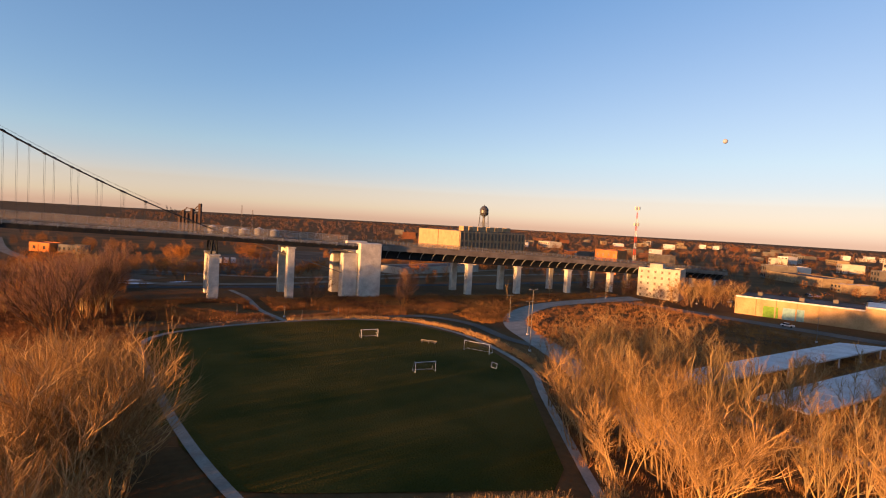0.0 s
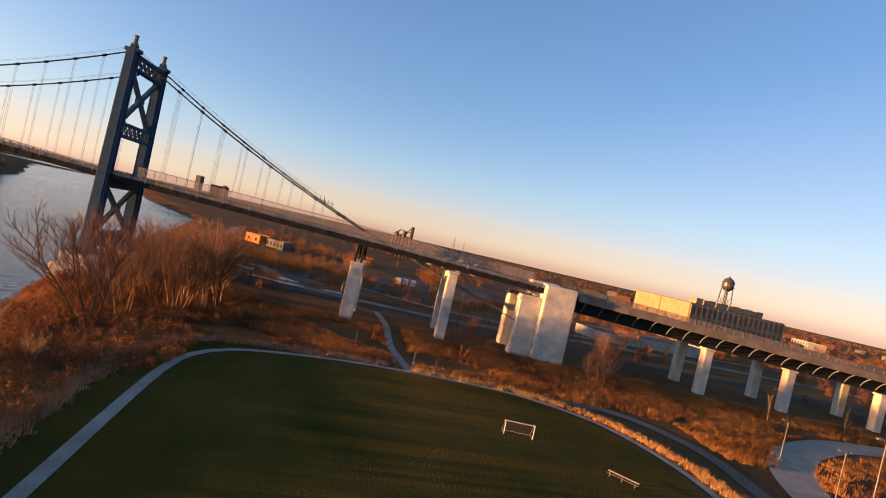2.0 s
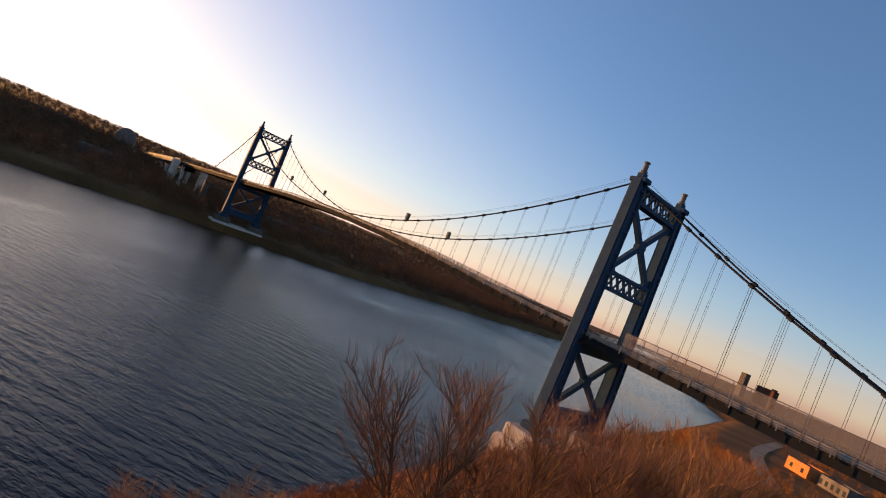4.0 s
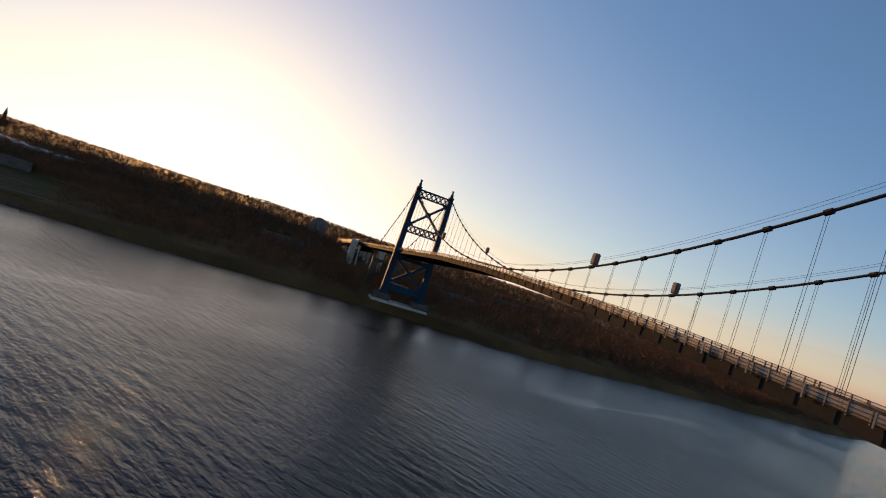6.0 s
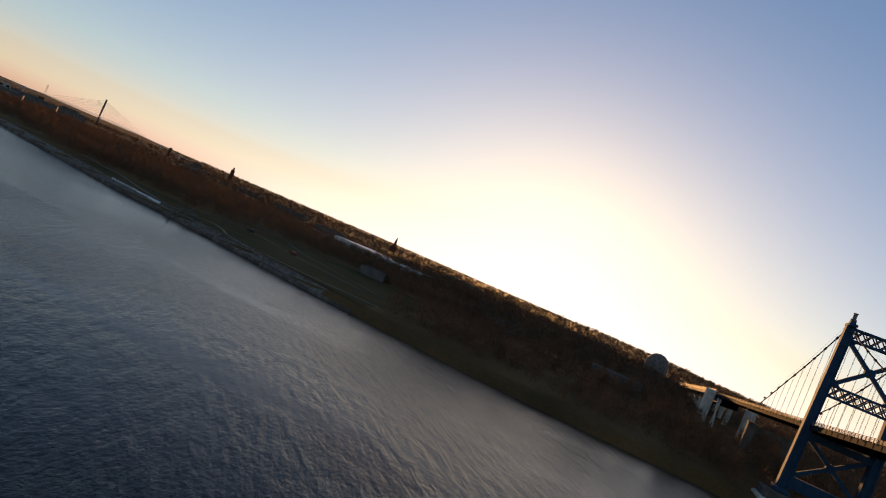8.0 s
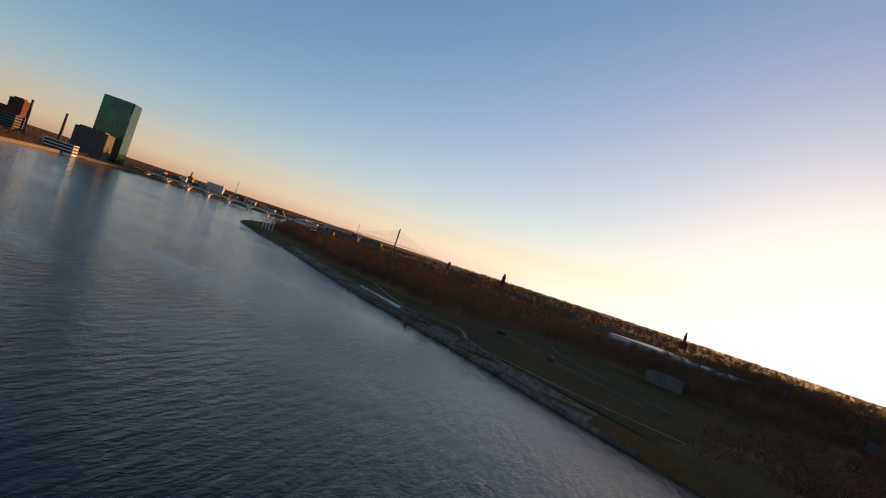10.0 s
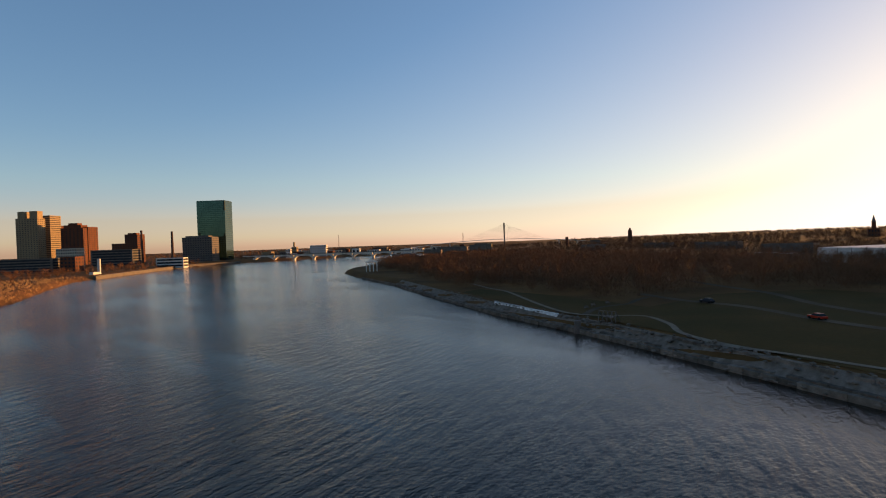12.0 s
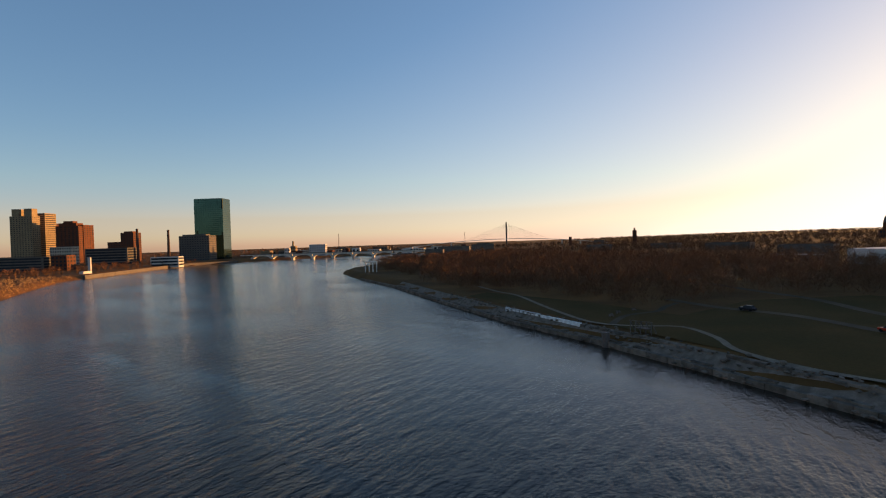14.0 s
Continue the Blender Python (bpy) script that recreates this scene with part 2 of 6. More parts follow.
def sheet(name, outline, lift, mat, label, category, step=4.0):
    """A flat-lying patch of the given outline, draped a little over the ground."""
    bm = bmesh.new()
    bm.faces.new([bm.verts.new((x, y, 0)) for x, y in outline])
    bmesh.ops.triangulate(bm, faces=bm.faces[:])
    for _ in range(3):
        long = [e for e in bm.edges if e.calc_length() > step * 2]
        if long:
            bmesh.ops.subdivide_edges(bm, edges=long, cuts=1)
            bmesh.ops.triangulate(bm, faces=bm.faces[:])
    for v in bm.verts:
        v.co.z = ground_at(v.co.x, v.co.y) + lift
    for f in bm.faces:
        if f.normal.z < 0:
            f.normal_flip()
    return tagged(part(name, bm, mat), label, category, kind="structure")


def curve_points(points, step=3.0):
    """A smooth line through the given points."""
    pts = [Vector((*p, 0)) for p in points]
    out = []
    for i in range(len(pts) - 1):
        p0, p1, p2, p3 = pts[max(i - 1, 0)], pts[i], pts[i + 1], pts[min(i + 2, len(pts) - 1)]
        k = max(1, int((p2 - p1).length / step))
        for j in range(k):
            t = j / k
            out.append(0.5 * ((2 * p1) + (p2 - p0) * t + (2 * p0 - 5 * p1 + 4 * p2 - p3) * t * t + (3 * p1 - p0 - 3 * p2 + p3) * t ** 3))
    return out + [pts[-1]]


def ribbon(name, points, width, lift, mat, label, category, step=3.0):
    """A path or road along a line."""
    pts = curve_points(points, step)
    bm = bmesh.new()
    last = None
    for i, p in enumerate(pts):
        d = (pts[min(i + 1, len(pts) - 1)] - pts[max(i - 1, 0)]).normalized()
        side = Vector((-d.y, d.x, 0)) * width / 2
        pair = []
        for q in (p - side, p + side):
            pair.append(bm.verts.new((q.x, q.y, ground_at(q.x, q.y) + lift)))
        if last:
            bm.faces.new((last[0], pair[0], pair[1], last[1]))
        last = pair
    for f in bm.faces:
        f.normal_update()
        if f.normal.z < 0:
            f.normal_flip()
    return tagged(part(name, bm, mat), label, category, kind="structure")


FIELD = [(-52, 125), (-50.2, 101), (-47.6, 79), (-47, 66), (-52, 54.8), (-64, 49.6), (-81, 46), (-103, 46), (-117.5, 54), (-124, 70), (-124.5, 90),
         (-121, 108), (-112, 124), (-97, 150), (-92, 154), (-63, 143), (-57, 140)]
sheet("sports_field", FIELD, 0.10, TURF, "dark green turf playing field with grazing sun in its colour", "field")
ribbon("field_path", [(-62, 160), (-55.5, 136), (-51.8, 117), (-49.6, 101), (-47.0, 80), (-46.2, 70), (-46.8, 62), (-51.4, 54.4), (-63.5, 48.6), (-81, 45), (-103, 45), (-118.5, 53.5), (-126, 70),
                      (-126.5, 90), (-122.5, 110), (-114, 125), (-99, 152), (-92, 165)], 1.5, 0.16, PAVING, "pale concrete path round the playing field", "path")
sheet("lawn", [(-45.5, 118), (-43, 98), (-41, 84), (-39.6, 66), (-42, 56), (-49.5, 49.5), (-62, 46.5), (-63.5, 48), (-51, 53.4), (-46, 62), (-46.2, 77), (-49.2, 101), (-51.6, 117)], 0.09, TURF, "strip of dark green grass outside the field path", "lawn")
ribbon("service_path", [(-104, 42.6), (-125, 43), (-134, 51), (-138, 62), (-137, 80), (-140, 92)], 3.4, 0.13, ASPHALT, "dark asphalt path between field and meadow", "path")
ribbon("bridge_path", [(-83, 44), (-79, 25), (-77, 5), (-74, -12)], 1.9, 0.12, PAVING, "narrow pale path that leads under the bridge", "path")
ribbon("loop_road", [(-118, 150), (-130, 122), (-138, 104), (-144, 86), (-150, 68), (-160, 53), (-175, 40), (-195, 30), (-225, 25), (-255, 22)], 8, 0.14, PAVING, "pale grey curving access road", "road")

# ---- suspension bridge ----
DECK = [(-620, 9.0), (-450, 10.0), (-345, 14.5), (-217, 20.5), (-168, 22.2), (-130, 23.6), (-90, 25.0), (-65, 26.0), (-33, 26.9), (-12, 27.6), (0, 27.9), (20, 28.7), (40, 29.9), (75, 31.6), (119, 32.3), (163, 31.6), (198, 30.2), (238, 28.4), (305, 26.0), (400, 22.9), (620, 12.0)]
SPAN, HALF = 238.0, 8.4


def deck_z(x):
    return along(DECK, x)


def cable_z(x):
    if x < 0:
        return 59.5 + (28.4 - 59.5) * (-x / 66) - 1.9 * 4 * (-x / 66) * (1 + x / 66)
    if x > SPAN:
        return cable_z(SPAN - x)
    u = (x - SPAN / 2) / (SPAN / 2)
    return 33.2 + (59.5 - 33.2) * u * u


def riveted_leg(bm, s):
    """A box leg with raised edge angles and batten plates."""
    beam(bm, (0, s * 9.3, 8.2), (0, s * 8.2, 60), 2.1, 2.8, 0.82)
    for dy in (-1, 1):
        for dx in (-1, 1):
            beam(bm, (dx * 1.36, s * 9.3 + dy * 1.02, 8.2), (dx * 1.12, s * 8.2 + dy * 0.84, 60), 0.3, 0.3)
    for i in range(12):
        k = (i + 0.5) / 12
        y = s * (9.3 - 1.1 * k)
        w = 1 - 0.18 * k
        box(bm, -1.46 * w, y - 1.1 * w, 8.2 + 51.8 * k - 0.25, 1.46 * w, y + 1.1 * w, 8.2 + 51.8 * k + 0.25)


def tower(x, stone, group="bridge towers"):
    t = thing("bridge_tower", "tall blue-painted steel suspension bridge tower with crossed bracing", "bridge tower", group, at=(x, 0, 0))
    for s in (1, -1):
        bm = bmesh.new()
        riveted_leg(bm, s)
        leg = part("leg", bm, STEEL, t)
        bm = bmesh.new()
        box(bm, -2.4, s * 9.3 - 2.0, 7.4, 2.4, s * 9.3 + 2.0, 8.8, 0.2)
        part("shoe", bm, STEEL, leg)
        bm = bmesh.new()
        box(bm, -1.9, s * 8.2 - 1.1, 59.2, 1.9, s * 8.2 + 1.1, 60.2, 0.2)
        box(bm, -0.8, s * 8.2 - 0.7, 60.2, 0.8, s * 8.2 + 0.7, 61.2, 0.15)
        part("cable_saddle", bm, STEEL, t)
        bm = bmesh.new()
        tube(bm, [(0, s * 8.2, 61.1), (0, s * 8.2, 61.6), (0, s * 8.2, 61.7), (0, s * 8.2, 63.2), (0, s * 8.2, 63.25), (0, s * 8.2, 63.5)], [0.75, 0.75, 0.5, 0.5, 0.62, 0.62], 10)
        part("beacon", bm, RAIL, t, "pale grey cylindrical beacon")
    for lo, hi in ((55.6, 58.9), (38.2, 41.4)):
        bm = bmesh.new()
        for z in (lo, hi):
            box(bm, -1.1, -7.6, z - 0.3, 1.1, 7.6, z + 0.3)
        n = 6
        for i in range(n):
            a, b = -7.2 + 14.4 * i / n, -7.2 + 14.4 * (i + 1) / n
            for dx in (-0.9, 0.9):
                beam(bm, (dx, a, lo), (dx, b, hi), 0.22, 0.34)
                beam(bm, (dx, a, hi), (dx, b, lo), 0.22, 0.34)
        part("lattice_strut", bm, STEEL, t)
    for lo, hi, e in ((41.7, 55.3, 7.4), (13.2, 25.4, 8.0)):
        for s in (1, -1):
            bm = bmesh.new()
            beam(bm, (0, -s * e, lo), (0, s * e, hi), 0.9, 1.1)
            part("brace", bm, STEEL, t)
        bm = bmesh.new()
        m = (lo + hi) / 2
        bmesh.ops.create_cone(bm, cap_ends=True, segments=8, radius1=1.35, radius2=1.35, depth=1.3, matrix=pose(0, 0, m, 0, 90, 0))
        part("gusset_plate", bm, STEEL, t)
        for s in (1, -1):
            for z, d in ((lo, 1), (hi, -1)):
                bm = bmesh.new()
                f = [bm.verts.new((0.5, s * (e + 0.5), z)), bm.verts.new((0.5, s * (e - 2.2), z)), bm.verts.new((0.5, s * (e + 0.5), z + d * 2.4))]
                bm.faces.new(f)
                g = bmesh.ops.extrude_face_region(bm, geom=bm.faces[:])["geom"]
                bmesh.ops.translate(bm, verts=[v for v in g if isinstance(v, bmesh.types.BMVert)], vec=(-1.0, 0, 0))
                part("corner_plate", bm, STEEL, t)
    bm = bmesh.new()
    box(bm, -1.1, -7.9, 9.4, 1.1, 7.9, 13.0, 0.1)
    strut = part("bottom_strut", bm, STEEL, t)
    for i in range(-3, 4):
        bm = bmesh.new()
        box(bm, -1.25, i * 2.2 - 0.12, 9.5, 1.25, i * 2.2 + 0.12, 12.9)
        part("strut_rib", bm, STEEL, strut)
    bm = bmesh.new()
    box(bm, -1.2, -8.0, 24.6, 1.2, 8.0, 26.6, 0.1)
    part("floor_beam", bm, STEEL, t)
    bm = bmesh.new()
    box(bm, -5.2, -13.5, -3, 5.2, 14.5, 4.6, 0.5)
    pedestal = part("pedestal", bm, CONCRETE, t, "weathered pale concrete pedestal")
    for s in (1, -1):
        bm = bmesh.new()
        box(bm, -3.8, s * 9.6 - 4.2, 4.6, 3.8, s * 9.6 + 4.2, 7.4, 0.5)
        part("plinth", bm, stone, pedestal)
    return t


# darker concrete: puts the shade on the far plinths and far pier into colour
DARKSTONE = material("dark_concrete", (0.13, 0.115, 0.10), 0.92, tint=(0.085, 0.073, 0.063), scale=0.3, bump=0.15)
tower(0, CONCRETE)
tower(SPAN, DARKSTONE)


def strip(bm, xs, y0, y1, lo, hi):
    """One long bar that follows the deck from x to x."""
    last = None
    for x in xs:
        z = deck_z(x)
        ring = [bm.verts.new(p) for p in ((x, y0, z + lo), (x, y1, z + lo), (x, y1, z + hi), (x, y0, z + hi))]
        if last:
            for k in range(4):
                bm.faces.new((last[k], last[(k + 1) % 4], ring[(k + 1) % 4], ring[k]))
        else:
            bm.faces.new(ring[::-1])
        last = ring
    bm.faces.new(last)


def bar_mesh(name, w, d, h, mat):
    bm = bmesh.new()
    box(bm, -w / 2, -d / 2, 0, w / 2, d / 2, h)
    me = bpy.data.meshes.new(name)
    bm.to_mesh(me)
    bm.free()
    me.materials.append(mat)
    return me


def copies(name, me, parent, spots):
    """Alike pieces of one mesh under a thing; a spot is x, y, z."""
    for p in spots:
        ob = new(name, me)
        ob.location = p
        ob.parent = parent


POST = bar_mesh("rail_post", 0.14, 0.14, 1.25, RAIL)
FENCE_POST = bar_mesh("fence_post", 0.13, 0.13, 3.7, RAIL)
BRACKET = material("pale_blue_bracket_paint", (0.20, 0.23, 0.25), 0.8, tint=(0.14, 0.15, 0.16), scale=0.4)
SOCKET = bar_mesh("hanger_socket", 0.17, 0.14, 1.35, BRACKET)
STIFFENER = bar_mesh("stiffener", 0.16, 0.08, 1.2, GIRDER)
FLOOR_BEAM = bar_mesh("floor_beam", 0.5, 2 * HALF - 0.6, 0.7, GIRDER)


def fence_material(name="fine_wire_mesh", base=(0.20, 0.175, 0.15), cover=0.26):
    m = bpy.data.materials.new(name)
    m.use_nodes = True
    n, l = m.node_tree.nodes, m.node_tree.links
    b = n["Principled BSDF"]
    b.inputs["Base Color"].default_value = (*base, 1)
    b.inputs["Roughness"].default_value = 0.7
    b.inputs["Alpha"].default_value = cover
    return m


MESH = fence_material()
TALLMESH = fence_material("pale_galvanised_mesh", (0.50, 0.43, 0.37), 0.2)
ROADWAY = material("bridge_roadway", (0.034, 0.029, 0.026), 0.95, tint=(0.055, 0.046, 0.039), scale=0.12, fine=1.2, shine=0.02)
# parapet concrete with its shade mixed in as a darker grey-brown
PARAPET = material("shaded_parapet", (0.24, 0.20, 0.165), 0.92, tint=(0.16, 0.13, 0.105), scale=0.3, bump=0.1)
DARKRAIL = material("dark_brown_rail_paint", (0.04, 0.036, 0.034), 0.85, scale=0.5)


def deck_run(a, b, label, back_fence=True):
    t = thing("bridge_span", label, "bridge span", "bridge spans")
    xs = list(axis([(a, 0), (b, 8)]))
    bm = bmesh.new()
    strip(bm, xs, -HALF + 0.3, HALF - 0.3, -0.45, 0)
    part("road_slab", bm, ROADWAY, t, "dark grey-brown roadway")
    for s in (1, -1):
        bm = bmesh.new()
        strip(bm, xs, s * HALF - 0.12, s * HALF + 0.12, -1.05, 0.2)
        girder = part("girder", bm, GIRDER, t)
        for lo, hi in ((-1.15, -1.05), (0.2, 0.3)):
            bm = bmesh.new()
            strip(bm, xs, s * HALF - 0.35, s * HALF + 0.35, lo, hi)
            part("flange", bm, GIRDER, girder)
        bm = bmesh.new()
        for zz in (0.55, 0.9, 1.25):
            strip(bm, xs, s * (HALF + 0.1) - 0.05, s * (HALF + 0.1) + 0.05, zz - 0.04, zz + 0.04)
        part("railing", bm, DARKRAIL, t)
        k = round((b - a) / 2.0)
        copies("rail_post", POST, t, [(a + (b - a) * (i + 0.5) / k, s * (HALF + 0.1), deck_z(a + (b - a) * (i + 0.5) / k) + 0.05) for i in range(k)])
        k = round((b - a) / 6.5)
        copies("hanger_socket", SOCKET, t, [(a + (b - a) * (i + 0.5) / k, s * (HALF + 0.38), deck_z(a + (b - a) * (i + 0.5) / k) - 0.05) for i in range(k)])
        k = round((b - a) / 4.0)
        copies("stiffener", STIFFENER, t, [(a + (b - a) * (i + 0.5) / k, s * (HALF + 0.15), deck_z(a + (b - a) * (i + 0.5) / k) - 1.0) for i in range(k)])
    for s in (1, -1):
        bm = bmesh.new()
        strip(bm, xs, s * (HALF + 0.1) - 0.01, s * (HALF + 0.1) + 0.01, 0.3, 1.25)
        part("mesh_panel", bm, MESH, t)
    k = round((b - a) / 6.5)
    copies("floor_beam", FLOOR_BEAM, t, [(a + (b - a) * (i + 0.5) / k, 0, deck_z(a + (b - a) * (i + 0.5) / k) - 1.1) for i in range(k)])
    for y in (-3.4, 3.4):
        bm = bmesh.new()
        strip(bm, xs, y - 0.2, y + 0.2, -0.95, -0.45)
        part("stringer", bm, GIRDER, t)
    bm = bmesh.new()
    strip(bm, xs, -0.4, 0.4, 0, 0.8)
    part("median_barrier", bm, CONCRETE, t)
    if back_fence:
        f = thing("safety_fence", "tall pale wire-mesh fence along the bridge walkway", "fence", "bridge fences")
        bm = bmesh.new()
        strip(bm, xs, -HALF + 1.0, -HALF + 1.02, 0.1, 3.6)
        part("mesh_panel", bm, TALLMESH, f)
        k = round((b - a) / 3.0)
        copies("fence_post", FENCE_POST, f, [(a + (b - a) * (i + 0.5) / k, -HALF + 0.9, deck_z(a + (b - a) * (i + 0.5) / k)) for i in range(k)])
        bm = bmesh.new()
        strip(bm, xs, -HALF + 0.85, -HALF + 0.97, 3.6, 3.75)
        part("top_rail", bm, RAIL, f)
    return t


deck_run(0, SPAN, "steel main span with dark girders and pale railings", False)
deck_run(-118, 0, "steel side span with dark girders and pale railings")
deck_run(SPAN, 395, "steel side span with dark girders and pale railings", False)

# the long approach over land
for a, b in ((-345, -127), (404, 600)):
    t = thing("approach_viaduct", "long approach viaduct with dark steel girders on concrete piers", "viaduct", "approach viaducts")
    xs = list(axis([(a, 0), (b, 10)]))
    bm = bmesh.new()
    strip(bm, xs, -HALF, HALF, -0.5, 0)
    part("road_slab", bm, ROADWAY, t, "dark grey-brown roadway")
    for s in (1, -1):
        bm = bmesh.new()
        strip(bm, xs, s * HALF - 0.2, s * HALF + 0.2, -0.75, 1.2)
        part("parapet", bm, PARAPET, t, "grey-brown concrete parapet")
        bm = bmesh.new()
        strip(bm, xs, s * HALF - 0.02, s * HALF + 0.02, 1.2, 2.9)
        part("mesh_panel", bm, MESH, t)
        bm = bmesh.new()
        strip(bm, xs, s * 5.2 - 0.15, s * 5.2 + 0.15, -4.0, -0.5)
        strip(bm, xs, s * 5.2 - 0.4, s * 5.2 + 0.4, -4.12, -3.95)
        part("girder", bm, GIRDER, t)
        k = round((b - a) / 5.2)
        for i in range(k):
            x = a + (b - a) * (i + 0.5) / k
            bm = bmesh.new()
            tube(bm, [(x, s * 5.3, deck_z(x) - 3.6), (x, s * 6.2, deck_z(x) - 2.2), (x, s * 7.2, deck_z(x) - 1.3), (x, s * 8.3, deck_z(x) - 0.8)], 0.15, 4)
            part("bracket", bm, BRACKET, t)
        k = round((b - a) / 3.0)
        copies("fence_post", POST, t, [(a + (b - a) * (i + 0.5) / k, s * HALF, deck_z(a + (b - a) * (i + 0.5) / k) + 1.5) for i in range(k)])

for s in (1, -1):
    cable = thing("main_cable", "dark grey main suspension cable with bands and hangers", "bridge cable", "main cables")
    bm = bmesh.new()
    tube(bm, [(x, s * (HALF - 0.9 * min(1, max(0, -x - 40, x - SPAN - 40) / 26)), cable_z(x)) for x in axis([(-66, 0), (0, 5.5), (SPAN, 7), (SPAN + 66, 5.5)])], 0.19, 8)
    part("strand", bm, CABLE, cable)
    bm = bmesh.new()
    for d in (-0.35, 0.35):
        tube(bm, [(x, s * HALF + d, cable_z(x) + 1.15) for x in axis([(-50, 0), (0, 5), (SPAN, 7), (SPAN + 50, 5)])], 0.02, 4)
    part("hand_rope", bm, CABLE, cable, "thin wire hand rope")
    for a, b in (((-66, 28.4), (-116, 12.5)), ((SPAN + 66, 28.4), (SPAN + 124, 12.5))):
        bm = bmesh.new()
        tube(bm, [(a[0], s * (HALF - 0.9), a[1]), (b[0], s * (HALF - 0.9), b[1])], 0.13, 8)
        part("anchor_strand", bm, RAIL, cable)
    for x in [6.5 * i for i in range(-9, 0)] + [6.44 * i for i in range(1, 37)] + [SPAN + 6.5 * i for i in range(1, 10)]:
        zc = cable_z(x)
        if zc - deck_z(x) > 1.5:
            bm = bmesh.new()
            for d in (-0.18, 0.18):
                tube(bm, [(x + d, s * HALF, deck_z(x)), (x + d, s * HALF, zc)], 0.03, 4)
            hanger = part("hanger", bm, CABLE, cable)
            bm = bmesh.new()
            g = (cable_z(x + 0.4) - cable_z(x - 0.4)) / 0.8
            tube(bm, [(x - 0.4, s * HALF, zc - 0.4 * g), (x + 0.4, s * HALF, zc + 0.4 * g)], 0.34, 8)
            part("cable_band", bm, CABLE, hanger)
    for x in (70.3, SPAN - 70.3):
        bm = bmesh.new()
        box(bm, x - 0.65, s * HALF - 0.5, cable_z(x) + 0.3, x + 0.65, s * HALF + 0.5, cable_z(x) + 2.3, 0.2)
        box(bm, x - 0.2, s * HALF - 0.2, cable_z(x) - 0.2, x + 0.2, s * HALF + 0.2, cable_z(x) + 0.4)
        part("sensor_box", bm, RAIL, cable, "pale grey box on the cable")
    bm = bmesh.new()
    x = -53.5
    for d in (-1.2, 0, 1.4):
        beam(bm, (x + d, s * HALF, cable_z(x + d)), (x + d + 0.5, s * HALF, cable_z(x + d) + 1.9), 0.14)
    beam(bm, (x - 1.2, s * HALF, cable_z(x) + 0.7), (x + 2, s * HALF, cable_z(x) + 1.0), 0.12)
    part("climbing_guard", bm, CABLE, cable)


def pier(x, top, w, d, base, label, half, group, arch=True, stone=CONCRETE):
    t = thing("bridge_pier", label, "bridge pier", group, at=(x, 0, 0))
    for s in (1, -1):
        bm = bmesh.new()
        box(bm, -w / 2, s * half - d / 2, base - 2.5, w / 2, s * half + d / 2, top, 0.2)
        column = part("column", bm, stone, t)
        bm = bmesh.new()
        box(bm, -w / 2 - 0.25, s * half - d / 2 - 0.25, top, w / 2 + 0.25, s * half + d / 2 + 0.25, top + 0.5, 0.1)
        part("cap", bm, stone, column)
    if arch:
        e = half - d / 2
        bm = bmesh.new()
        n, lo = 10, top - 4.2
        up = [bm.verts.new((-w / 2 + 0.4, -e + 2 * e * i / n, top - 0.3)) for i in range(n + 1)]
        dn = [bm.verts.new((-w / 2 + 0.4, -e + 2 * e * i / n, lo + 2.8 * math.sqrt(max(0.0, 1 - (2 * i / n - 1) ** 2)))) for i in range(n + 1)]
        for i in range(n):
            bm.faces.new((dn[i], dn[i + 1], up[i + 1], up[i]))
        g = bmesh.ops.extrude_face_region(bm, geom=bm.faces[:])["geom"]
        bmesh.ops.translate(bm, verts=[v for v in g if isinstance(v, bmesh.types.BMVert)], vec=(w - 0.8, 0, 0))
        part("arched_beam", bm, stone, t)
    return t


p = pier(-66.2, 19.6, 3.4, 3.6, 5, "pale concrete bridge pier of two tall columns", 7.2, "bridge piers")
for s in (1, -1):
    bm = bmesh.new()
    for d in (-0.9, 0.9):
        beam(bm, (d, s * 7.6, 20), (d * 0.6, s * 8.2, 25.4), 0.45)
    beam(bm, (-0.9, s * 7.6, 20.3), (0.6, s * 8.1, 25), 0.22)
    part("steel_bent", bm, GIRDER, p, "dark steel frame under the girder")
pier(-91.8, 22.8, 2.6, 3.2, 5, "pale concrete bridge pier of two tall columns", 7.2, "bridge piers")
# this pier's shade is put into its darker concrete colour
pier(SPAN + 66, 19.6, 3.0, 3.2, 5, "dark concrete bridge pier of two tall columns, shade in its colour", 7.2, "bridge piers", True, DARKSTONE)
for x in (-168, -194, -224, -252, -279, -306, -334, 430, 455, 480, 510):
    pier(x, deck_z(x) - 4.6, 2.6, 2.6, 4.5, "pale concrete viaduct pier of two columns", 6.6, "viaduct piers", False)
